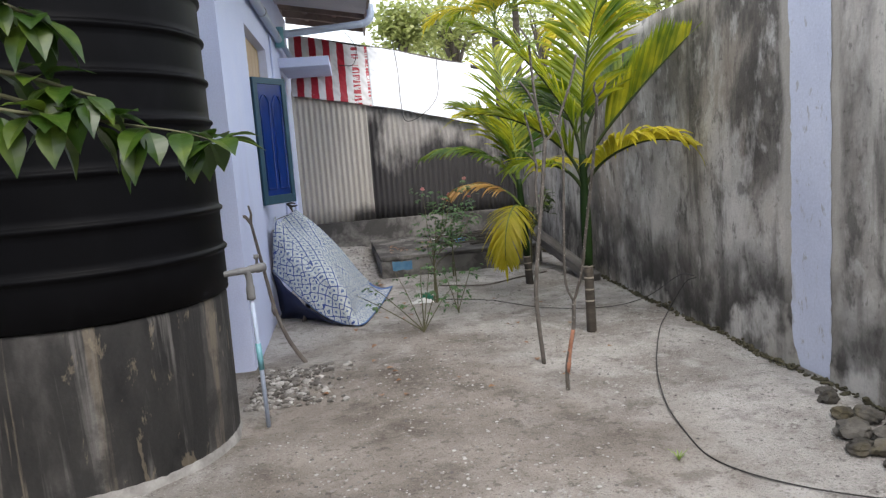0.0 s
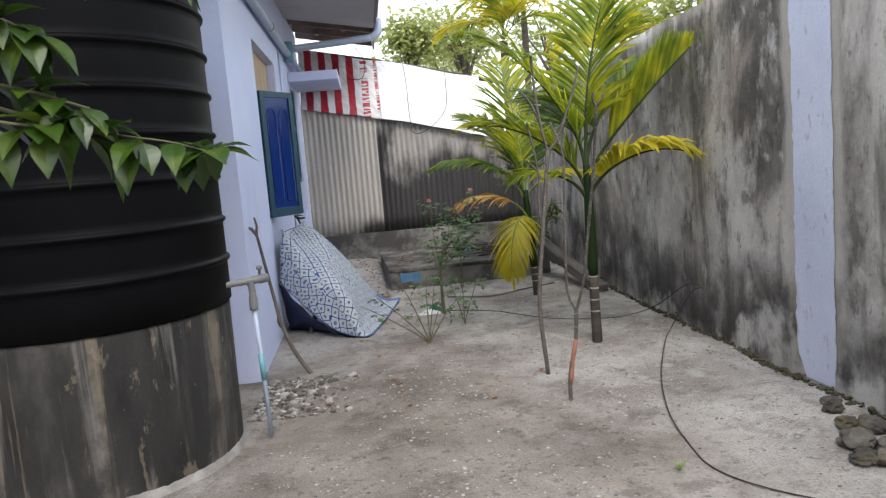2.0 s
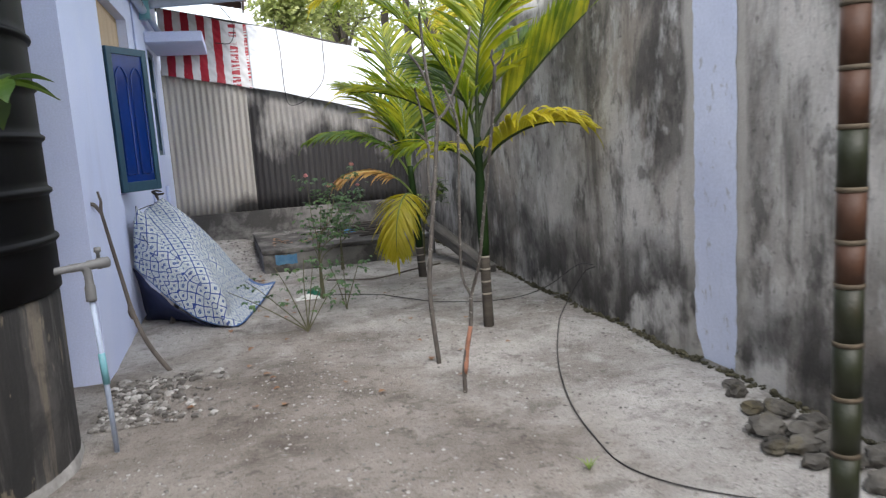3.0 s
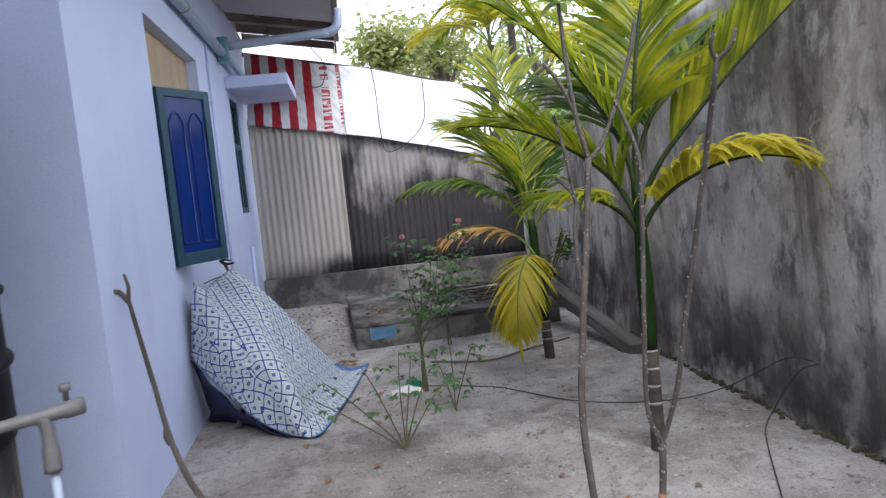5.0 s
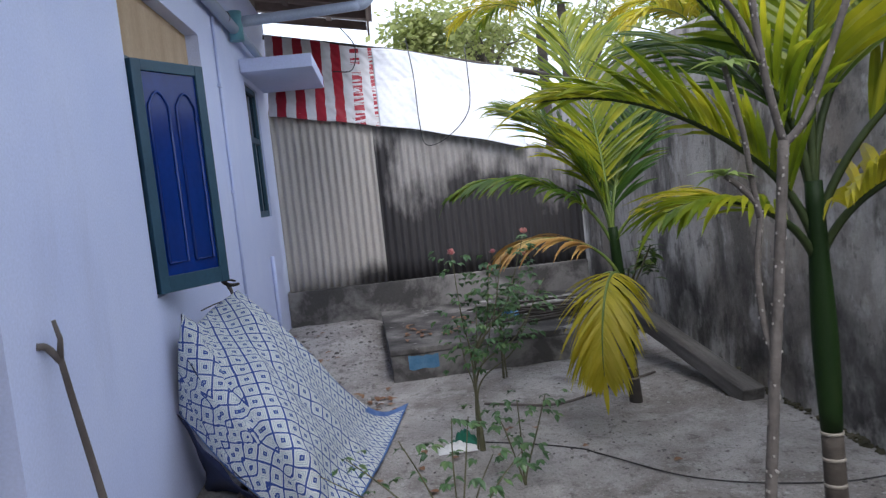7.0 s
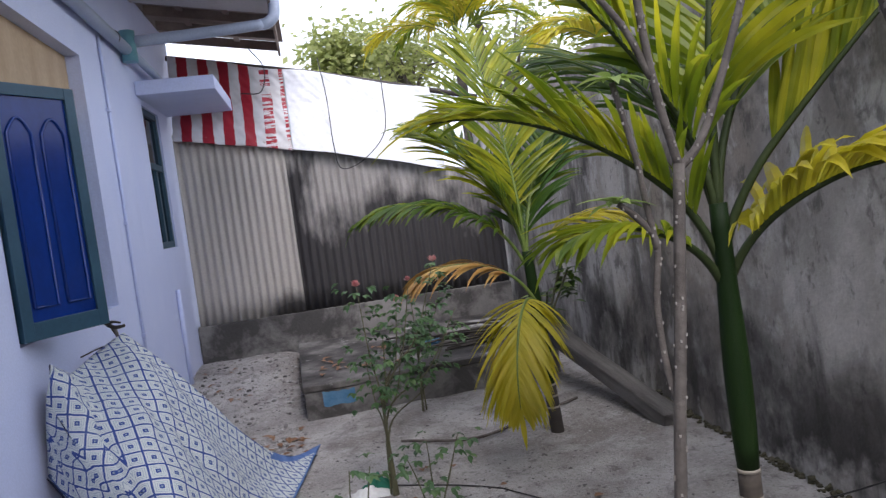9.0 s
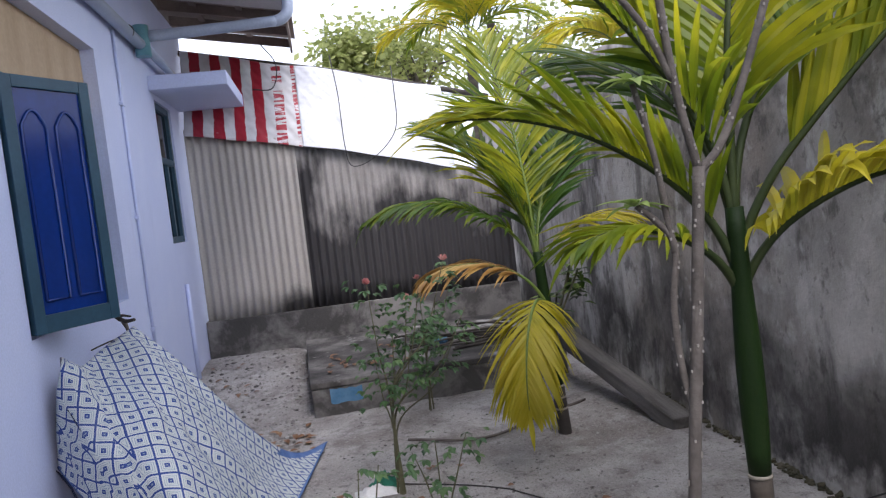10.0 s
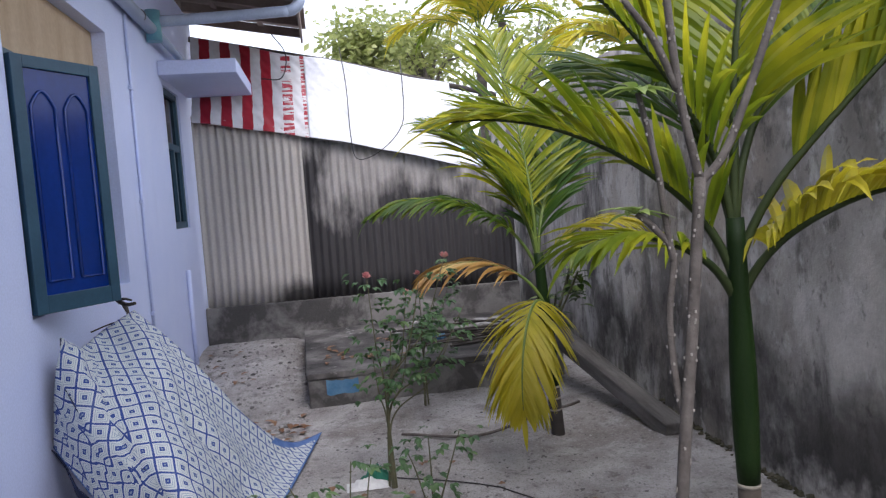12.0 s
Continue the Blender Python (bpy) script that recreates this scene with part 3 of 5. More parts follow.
# ---- cement box ----
T = Matrix.Translation((1.06, 8.6, 0)) @ Matrix.Rotation(radians(2), 4, "Z")
cement_box = thing("cement_box", 2.0, 9.5, 0, "low grey cement box with a mouldy black top", "cement box")
for x0, x1, y0, y1 in ((0, 2.0, 0, 0.12), (0, 2.0, 1.83, 1.95), (0, 0.12, 0.121, 1.829), (1.88, 2.0, 0.121, 1.829)):
    part("box_wall", box(x0, x1, y0, y1, -0.05, 0.205, 0.006, m=T), CEMENT, cement_box)
MOULD_TOP = surface("black_mouldy_cement", [(0.36, (0.03, 0.028, 0.026)), (0.5, (0.08, 0.075, 0.07)), (0.64, (0.2, 0.19, 0.175))], 2.6, 50, 0.9, 0.4, [((0.42, 0.42, 0.40), 1.8, (1, 1, 1), 0.56, 0.6, 0.7)])
part("top_slab", box(-0.01, 2.01, -0.01, 1.96, 0.207, 0.255, 0.012, m=T), MOULD_TOP, cement_box, "mouldy top slab with pale patches")

# ---- tank outlet ----
outlet = thing("outlet_pipe", 0.25, 4.0, 0.0, "grey valve and thin water pipe from the tank to the ground", "pipe")
part("valve", tube([(0.055, 3.9, 0.9), (0.145, 3.98, 0.9), (0.205, 4.03, 0.9), (0.21, 4.035, 0.9), (0.24, 4.06, 0.9), (0.245, 4.065, 0.9), (0.285, 4.095, 0.9)], [0.017, 0.017, 0.017, 0.022, 0.022, 0.027, 0.025], 14), PVC_DARK, outlet, "dark grey valve body")
part("handle", tube([(0.25, 4.07, 0.915), (0.25, 4.07, 0.95), (0.25, 4.07, 0.955), (0.25, 4.07, 0.975)], [0.008, 0.008, 0.016, 0.015], 10), PVC_DARK, outlet)
part("elbow", tube(bend((0.145, 3.985, 0.9), (0.19, 4.02, 0.895), (0.205, 4.03, 0.855), (0.205, 4.03, 0.735)), [0.019] * 20 + [0.024] * 5, 14), PVC_DARK, outlet)
part("riser", tube([(0.205, 4.03, 0.755), (0.217, 4.03, 0.415), (0.223, 4.03, -0.015)], 0.0125, 10), PVC, outlet, "pale grey riser pipe")
part("coupling", tube([(0.214, 4.03, 0.485), (0.219, 4.03, 0.335)], [0.016, 0.0165], 10), PVC_BLUE, outlet, "blue-green coupling")

# ---- painted stripe on the boundary wall ----
bm = bmesh.new()
rows = []
for j in range(60):
    z = 0.05 + 2.36 * j / 59
    a = 3.585 + 0.012 * noise.noise((0, z * 4, 1)) + 0.014 * noise.noise((0, z * 19, 1)) + 0.10 * max(0, 0.25 - z)
    b = 3.955 + 0.015 * noise.noise((5, z * 5, 2)) + 0.016 * noise.noise((5, z * 21, 2)) - 0.45 * max(0, 0.25 - z) - 0.02 * math.sin(z * 1.3)
    rows.append([bm.verts.new((wall_x(y) + 0.012 * noise.noise((y * 1.5, z * 1.5, 3)) - 0.005, y, z)) for y in (a + (b - a) * k / 5 for k in range(6))])
for r0, r1 in zip(rows, rows[1:]):
    for k in range(5):
        bm.faces.new((r0[k], r1[k], r1[k + 1], r0[k + 1])).smooth = True
STRIPE = surface("pale_lilac_stripe", [(0.3, (0.52, 0.56, 0.70)), (0.7, (0.62, 0.66, 0.79))], 2.0, 60, 0.7, 0.2, [((0.40, 0.40, 0.42), 5.0, (1, 1, 0.3), 0.54, 0.66, 0.6), ((0.30, 0.29, 0.28), 16, (1, 1, 0.5), 0.6, 0.66, 0.6)])
part("painted_stripe", bm, STRIPE, boundary_wall, "pale lilac stripe of paint running down the wall")

# ---- tarpaulins over the fence ----
m, nodes, links, b = material("striped_tarp")
co = nodes.new("ShaderNodeTexCoord").outputs["Object"]
sep = nodes.new("ShaderNodeSeparateXYZ")
links.new(co, sep.inputs[0])
wob = math_node(nodes, links, "MULTIPLY", math_node(nodes, links, "SUBTRACT", noise_node(nodes, links, co, 5.0), 0.5), 0.05)
xx = math_node(nodes, links, "ADD", sep.outputs[0], wob)
ph = math_node(nodes, links, "FRACT", math_node(nodes, links, "DIVIDE", math_node(nodes, links, "SUBTRACT", xx, 0.125), 0.205))
red = math_node(nodes, links, "LESS_THAN", ph, 0.5)
worn = math_node(nodes, links, "GREATER_THAN", sep.outputs[0], 0.92)
gaps = math_node(nodes, links, "GREATER_THAN", noise_node(nodes, links, co, 6.0, stretch=(0.6, 1, 6)), 0.5)
red = math_node(nodes, links, "SUBTRACT", red, math_node(nodes, links, "MULTIPLY", worn, gaps))
red = math_node(nodes, links, "MAXIMUM", red, 0.0)
dirt = ramp_node(nodes, [(0.35, (0.52, 0.50, 0.49)), (0.65, (0.68, 0.68, 0.69))])
links.new(noise_node(nodes, links, co, 4.0), dirt.inputs[0])
links.new(mixed(nodes, links, red, dirt.outputs[0], (0.34, 0.014, 0.028)), b.inputs["Base Color"])
b.inputs["Roughness"].default_value = 0.45
STRIPED = m
WHITE_TARP = surface("white_tarp", [(0.3, (0.56, 0.59, 0.63)), (0.7, (0.68, 0.70, 0.73))], 2.5, 30, 0.4, 0.1, [((0.55, 0.55, 0.56), 3, (1, 1, 1), 0.6, 0.75, 0.4)])
DARK_WOOD = surface("dark_wood", [(0.3, (0.035, 0.03, 0.026)), (0.7, (0.08, 0.07, 0.06))], 4, 50, 0.8, 0.3, stretch=(0.2, 1, 1))
RUBBER = surface("black_cable", [(0.3, (0.02, 0.019, 0.018)), (0.7, (0.04, 0.037, 0.035))], 6, 60, 0.55, 0.05)


def tarp(name, x0, x1, mat, label, lift):
    bm, nu, nv, rows = bmesh.new(), int((x1 - x0) * 60), 50, []
    for j in range(nv + 1):
        v, row = j / nv, []
        for i in range(nu + 1):
            x = x0 + (x1 - x0) * i / nu
            lo = fence_top(x) + 0.004 * math.sin(x * 9)
            hi = 3.35 - 0.185 * x - 0.013 * x * x + 0.012 * math.sin(x * 5)
            sag = 0.05 * math.sin(math.pi * v) + 0.016 * noise.noise((x * 6, v * 3, lift * 99)) + 0.014 * math.sin(9 * x + 5 * v) * v + 0.012 * noise.noise((x * 14 + v * 9, v * 7, 5)) + 0.008 * abs(noise.noise((x * 5 - v * 4, v * 16, 2)))
            row.append(bm.verts.new((x, FENCE_Y - 0.055 - lift + 0.40 * v + sag, lo + (hi - lo) * v)))
        rows.append(row)
    for a, b2 in zip(rows, rows[1:]):
        for k in range(nu):
            bm.faces.new((a[k], a[k + 1], b2[k + 1], b2[k])).smooth = True
    ob = tagged(thing(name, (x0 + x1) / 2, FENCE_Y, 2.4, label, "tarpaulin"))
    hem = [v.co.copy() + Vector((0, -0.004, 0)) for v in rows[0]]
    sheet_ob = part("sheet", bm, mat, ob)
    sheet_ob.modifiers.new("thickness", "SOLIDIFY").thickness = 0.003
    part("hem", tube(hem, 0.007, 6), RUBBER if mat == WHITE_TARP else mat, ob, "rolled lower hem")
    return ob


tarp("striped_tarpaulin", 0.04, 1.26, STRIPED, "red and white striped plastic tarpaulin, creased and torn", 0.0)
tarp("white_tarpaulin", 1.19, 2.75, WHITE_TARP, "plain white plastic tarpaulin hung above the fence", 0.015)
tagged(finish("roof_batten", tube([(0.02, FENCE_Y + 0.39, 3.34), (1.5, FENCE_Y + 0.40, 3.05), (3.3, FENCE_Y + 0.41, 2.61)], 0.03, 8), DARK_WOOD), "dark weathered batten along the tarpaulin's top edge", "batten")
for x in (0.35, 1.6):
    tagged(finish("fence_post", tube([(x, FENCE_Y + 0.42, -0.05), (x, FENCE_Y + 0.40, 3.33 - 0.2 * x)], 0.035, 8), DARK_WOOD), "rough dark post behind the fence", "post", "fence posts")
cable_pts = bend((1.575, 11.116, 3.17), (1.609, 10.927, 2.718), (1.609, 10.739, 2.196), (1.661, 10.722, 1.952), (1.905, 10.73, 2.022), (2.149, 10.739, 2.283), (2.201, 10.927, 2.718), (2.218, 11.133, 3.014))
tagged(finish("hanging_cable", tube(cable_pts, 0.006, 6), RUBBER), "thin black cable looping down over the white tarpaulin", "cable")
tagged(finish("hanging_cable", tube(bend((0.878, 11.064, 3.327), (1.018, 10.842, 3.066), (0.966, 10.713, 2.805), (0.765, 10.67, 2.796)), 0.006, 6), RUBBER), "thin black cable hanging by the window hood", "cable")
tagged(finish("water_hose", tube(bend((2.653, 10.773, 2.013), (2.862, 10.756, 1.978), (3.21, 10.756, 1.918)), 0.012, 6), surface("blue_hose", [(0.3, (0.209, 0.643, 0.543)), (0.7, (0.226, 0.703, 0.63))], 4, 50, 0.4, 0)), "short length of bright blue hose along the fence top", "hose")

# ---- draped mat ----
m, nodes, links, b = material("woven_mat")
uv = nodes.new("ShaderNodeTexCoord").outputs["UV"]
sep = nodes.new("ShaderNodeSeparateXYZ")
links.new(uv, sep.inputs[0])
us, vs2 = math_node(nodes, links, "DIVIDE", sep.outputs[0], 0.098), math_node(nodes, links, "DIVIDE", sep.outputs[1], 0.115)
pq = []
for op in ("ADD", "SUBTRACT"):
    f = math_node(nodes, links, "FRACT", math_node(nodes, links, op, us, vs2))
    pq.append(math_node(nodes, links, "ABSOLUTE", math_node(nodes, links, "SUBTRACT", f, 0.5)))
d = math_node(nodes, links, "MAXIMUM", *pq)
blue_c, white_c, pale = (0.014, 0.05, 0.23), (0.56, 0.60, 0.58), (0.24, 0.31, 0.38)
r = ramp_node(nodes, [(0.0, pale), (0.045, blue_c), (0.14, white_c), (0.21, pale), (0.24, white_c), (0.31, pale), (0.34, white_c), (0.435, blue_c)])
r.color_ramp.interpolation = "CONSTANT"
links.new(d, r.inputs[0])
fade = ramp_node(nodes, [(0.55, 0.0), (0.75, 0.2)])
links.new(noise_node(nodes, links, uv, 3.0), fade.inputs[0])
weave = noise_node(nodes, links, uv, 220.0, 2.0)
c = mixed(nodes, links, fade.outputs[0], r.outputs[0], (0.42, 0.50, 0.60))
c = mixed(nodes, links, 0.35, c, ramp_node(nodes, [(0.3, 0.6), (0.7, 1.0)]).outputs[0], "MULTIPLY")
links.new(c, b.inputs["Base Color"])
b.inputs["Roughness"].default_value = 0.65
bp = nodes.new("ShaderNodeBump")
bp.inputs["Strength"].default_value, bp.inputs["Distance"].default_value = 0.3, 0.003
links.new(weave, bp.inputs["Height"])
links.new(bp.outputs[0], b.inputs["Normal"])
MAT = m
NAVY = surface("navy_backing_and_void", [(0.3, (0.012, 0.018, 0.05)), (0.7, (0.025, 0.035, 0.09))], 4, 60, 0.7, 0.1)

nu, nv = 70, 60
top = bend((0.09, 6.65, 0.99), (0.085, 6.86, 0.90), (0.12, 7.16, 0.94), (0.22, 7.35, 1), n=24)
bottom = bend((0.02, 6.61, 0.51), (0.3, 6.401, 0.22), (0.59, 6.268, 0.03), (0.8, 6.211, 0.02), (0.92, 6.73, 0.02), (1.02, 7.178, 0.02), (1.15, 7.909, 0.03), n=12)
left = bend((0.09, 6.65, 0.99), (0.05, 6.62, 0.8), (0.02, 6.61, 0.51), n=24)
right = bend((0.22, 7.35, 1), (0.42, 7.264, 0.83), (0.62, 7.212, 0.6), (0.8, 7.315, 0.32), (0.97, 7.59, 0.09), (1.15, 7.909, 0.03), n=12)


def along(line, s):
    k = s * (len(line) - 1)
    i = min(int(k), len(line) - 2)
    return line[i].lerp(line[i + 1], k - i)


bm = bmesh.new()
uvl = bm.loops.layers.uv.new("UVMap")
rows = []
for j in range(nv + 1):
    v, row = j / nv, []
    for i in range(nu + 1):
        u = i / nu
        p = along(top, u) * (1 - v) + along(bottom, u) * v + along(left, v) * (1 - u) + along(right, v) * u
        p -= top[0] * (1 - u) * (1 - v) + top[-1] * u * (1 - v) + bottom[0] * (1 - u) * v + bottom[-1] * u * v
        e = 4 * u * (1 - u) * min(1, 4 * v * (1 - v) + 0.1)
        fold = 0.05 * math.sin(9 * u + 4 * v) * (1 - v) + 0.05 * noise.noise((u * 5, v * 4, 7)) + 0.022 * noise.noise((u * 13, v * 9, 3)) + 0.008 * abs(noise.noise((u * 9 + v * 8, v * 20, 6)))
        p += Vector((0.8, -0.25, 0.5)) * (0.06 * e + fold * min(1, 3 * e + 0.15))
        p.z = max(p.z, 0.028)
        p.x = max(p.x, 0.012)
        row.append([bm.verts.new(p), None])
    rows.append(row)
# lay the cloth flat, so that the weave keeps its size over the folds
cloth = np.array([[x[0].co[:] for x in row] for row in rows])
flat = np.stack([cloth @ np.array((0.26, 0.965, 0.0)), cloth @ np.array((0.60, -0.22, -0.77))], -1)
ties = []
for step in (1, 4):
    for dj, di in ((0, step), (step, 0), (step, step), (step, -step)):
        j0, j1 = slice(0, nv + 1 - dj), slice(dj, nv + 1)
        i0, i1 = (slice(0, nu + 1 - di), slice(di, nu + 1)) if di >= 0 else (slice(-di, nu + 1), slice(0, nu + 1 + di))
        ties.append(((j0, i0), (j1, i1), np.linalg.norm(cloth[j1, i1] - cloth[j0, i0], axis=-1)))
for turn in range(500):
    push = np.zeros_like(flat)
    for p0, p1, rest in ties:
        gap = flat[p1] - flat[p0]
        size = np.linalg.norm(gap, axis=-1) + 1e-9
        move = gap * ((1 - rest / size) * 0.5)[..., None]
        push[p0] += move
        push[p1] -= move
    flat += push * 0.14
for row, line in zip(rows, flat):
    for x, q in zip(row, line):
        x[1] = (float(q[0]), float(q[1]))
for a, b2 in zip(rows, rows[1:]):
    for k in range(nu):
        q = (a[k], b2[k], b2[k + 1], a[k + 1])
        f = bm.faces.new([x[0] for x in q])
        f.smooth = True
        if (k > nu - 3 and len(bm.faces) > 0.72 * nu * nv) or b2 is rows[-1]:
            f.material_index = 2
        for lp, x in zip(f.loops, q):
            lp[uvl].uv = x[1]
HEM = surface("blue_hem", [(0.35, (0.04, 0.10, 0.28)), (0.65, (0.10, 0.18, 0.38))], 14, 90, 0.7, 0.2)
mat_ob = finish("draped_mat", bm, [MAT, NAVY, HEM])
so = mat_ob.modifiers.new("thickness", "SOLIDIFY")
so.thickness, so.offset, so.material_offset, so.material_offset_rim = 0.008, -1, 1, 1
# added navy sheet from near edge to sand, stands for the shadow under the mat
bm = bmesh.new()
rows = []
for j in range(7):
    row = []
    for i in range(25):
        e = along(bottom, 0.5 * i / 24)
        q = Vector((max(e.x - 0.16, 0.02), e.y + 0.42 + 0.03 * math.sin(i * 0.9), ground_height(e.x, e.y) - 0.01))
        p = (e + Vector((-0.012, 0.02, -0.012))).lerp(q, (j / 6) ** 0.8)
        row.append(bm.verts.new(p + Vector((0.006, 0.012, 0)) * math.sin(i * 1.3 + j)))
    rows.append(row)
for a, b2 in zip(rows, rows[1:]):
    for k in range(24):
        bm.faces.new((a[k], a[k + 1], b2[k + 1], b2[k])).smooth = True
flap = part("lining", bm, NAVY, mat_ob, "dark navy sheet standing for the shadow under the mat")
flap.modifiers.new("thickness", "SOLIDIFY").thickness = 0.004
tagged(mat_ob, "blue and white diamond-patterned woven mat draped over branches", "mat")

BARK = surface("grey_bark", [(0.3, (0.075, 0.062, 0.054)), (0.7, (0.17, 0.148, 0.13))], 9, 90, 0.85, 0.4, stretch=(1, 1, 0.3))
for pts, rad in (([(0.5, 6.62, 0), (0.34, 6.73, 0.3), (0.16, 6.834, 0.65), (0.05, 6.877, 0.86)], 0.03), ([(0.5, 7.436, 0), (0.33, 7.401, 0.45), (0.2, 7.367, 0.8), (0.17, 7.35, 0.93)], 0.025),
                 ([(0.25, 6.62, 0), (0.3, 6.748, 0.2), (0.22, 6.92, 0.45), (0.08, 7.049, 0.8)], 0.022)):
    tagged(finish("prop_branch", tube(bend(*pts), rad, 8), BARK), "rough branch propping up the draped mat", "branch", "props under the mat")
stick = thing("broken_stick", 0.19, 7.36, 0.95, "charred broken stick poking out above the mat", "stick")
part("stub", tube(bend((0.20, 7.36, 0.93), (0.17, 7.38, 1.02), (0.14, 7.35, 1.065)), [0.011 + 0.002 * math.sin(q) for q in range(17)], 8), BARK, stick)
part("prong", tube(bend((0.15, 7.36, 1.05), (0.19, 7.34, 1.035), (0.24, 7.32, 1.04)), [0.013 - 0.0003 * q for q in range(17)], 8), DARK_WOOD, stick, "black charred prong")
part("prong", tube(bend((0.14, 7.35, 1.06), (0.18, 7.33, 1.068), (0.225, 7.31, 1.06)), [0.010 - 0.0003 * q for q in range(17)], 8), DARK_WOOD, stick)
part("thin_rod", tube(bend((0.02, 7.26, 0.915), (0.10, 7.32, 0.94), (0.19, 7.36, 0.955)), 0.004, 6), DARK_WOOD, stick)

branch = thing("leaning_branch", 0.36, 5.31, 0, "bare forked branch leaning against the house wall", "branch")
part("stem", tube(bend((0.364, 5.295, -0.032), (0.24, 5.335, 0.168), (0.161, 5.385, 0.378), (0.113, 5.415, 0.63), (0.07, 5.425, 0.892), (0.041, 5.435, 1.071)), [0.017 - 0.00018 * k for k in range(41)], 10), BARK, branch)
part("fork", tube(bend((0.045, 5.435, 1.04), (0.016, 5.415, 1.092), (-0.004, 5.385, 1.103)), [0.012] * 17, 8), BARK, branch)
part("fork", tube([(0.043, 5.435, 1.05), (0.052, 5.435, 1.113), (0.039, 5.435, 1.176)], [0.012, 0.009, 0.007], 8), BARK, branch)
part("knob", tube([(0.16, 5.385, 0.347), (0.151, 5.387, 0.389), (0.147, 5.39, 0.43)], [0.015, 0.022, 0.014], 10), BARK, branch)

# ---- leaning beam ----
OLD_WOOD = surface("grey_old_timber", [(0.35, (0.06, 0.055, 0.05)), (0.65, (0.17, 0.16, 0.148))], 4, 60, 0.9, 0.6, [((0.05, 0.045, 0.04), 5, (1, 0.15, 1), 0.52, 0.66, 0.7)], stretch=(3, 0.3, 3))
d = (Vector((2.96, 8.75, 0.41)) - Vector((3.17, 7.04, 0.055)))
bm = box(-0.07, 0.07, 0, d.length, -0.05, 0.05, 0.012)
bmesh.ops.subdivide_edges(bm, edges=[e for e in bm.edges if abs((e.verts[0].co - e.verts[1].co).y) > 1], cuts=14)
for v in bm.verts:
    v.co += Vector((0.008 * noise.noise((v.co.y * 3, v.co.x * 20, 0)), 0, 0.008 * noise.noise((v.co.y * 3, v.co.x * 20, 9))))
beam = finish("timber_beam", bm, OLD_WOOD)
beam.matrix_world = Matrix.Translation((3.17, 7.04, 0.06)) @ d.to_track_quat("Y", "Z").to_matrix().to_4x4()
tagged(beam, "weathered grey timber beam leaning on the cement box", "beam")

# ---- leaves and palms ----
PALM_GREEN = leafy("palm_leaf_green", [(0.25, (0.02, 0.065, 0.006)), (0.5, (0.075, 0.145, 0.01)), (0.72, (0.30, 0.33, 0.015))], 3.0, 0.5, 0.5)
PALM_LIGHT = leafy("palm_leaf_light", [(0.28, (0.04, 0.10, 0.006)), (0.5, (0.20, 0.255, 0.012)), (0.73, (0.56, 0.53, 0.025))], 3.0, 0.55, 0.4)
PALM_YELLOW = leafy("palm_leaf_yellow", [(0.25, (0.26, 0.26, 0.012)), (0.55, (0.48, 0.42, 0.02)), (0.8, (0.64, 0.54, 0.06))], 3.0, 0.5)
PALM_BROWN = leafy("palm_leaf_dying", [(0.25, (0.22, 0.10, 0.03)), (0.55, (0.42, 0.24, 0.06)), (0.8, (0.55, 0.42, 0.15))], 4.0, 0.35)
PALM_DARK = leafy("palm_leaf_dark", [(0.25, (0.022, 0.06, 0.012)), (0.55, (0.05, 0.11, 0.018)), (0.8, (0.11, 0.18, 0.03))], 3.0, 0.35)
RACHIS = surface("palm_rachis", [(0.3, (0.07, 0.12, 0.02)), (0.7, (0.16, 0.21, 0.04))], 6, 60, 0.5, 0.1)
RACHIS_DARK = surface("palm_rachis_dark", [(0.3, (0.016, 0.028, 0.008)), (0.7, (0.04, 0.055, 0.018))], 6, 60, 0.6, 0.1, spec=0.2)
SHAFT = surface("palm_crownshaft", [(0.3, (0.005, 0.014, 0.003)), (0.7, (0.014, 0.034, 0.006))], 5, 90, 0.6, 0.2, [((0.03, 0.035, 0.014), 4, (1, 1, 0.2), 0.58, 0.7, 0.4)], stretch=(1, 1, 0.3), spec=0.15)
TRUNK = surface("palm_trunk", [(0.3, (0.028, 0.023, 0.018)), (0.7, (0.075, 0.063, 0.05))], 6, 80, 0.85, 0.3, stretch=(1, 1, 3))
TRUNK_RING = surface("palm_trunk_ring", [(0.3, (0.22, 0.20, 0.16)), (0.7, (0.34, 0.31, 0.26))], 8, 80, 0.85, 0.2)
SHEATH = surface("dry_palm_sheath", [(0.3, (0.035, 0.015, 0.008)), (0.7, (0.085, 0.036, 0.017))], 5, 60, 0.6, 0.2, stretch=(1, 1, 0.2))


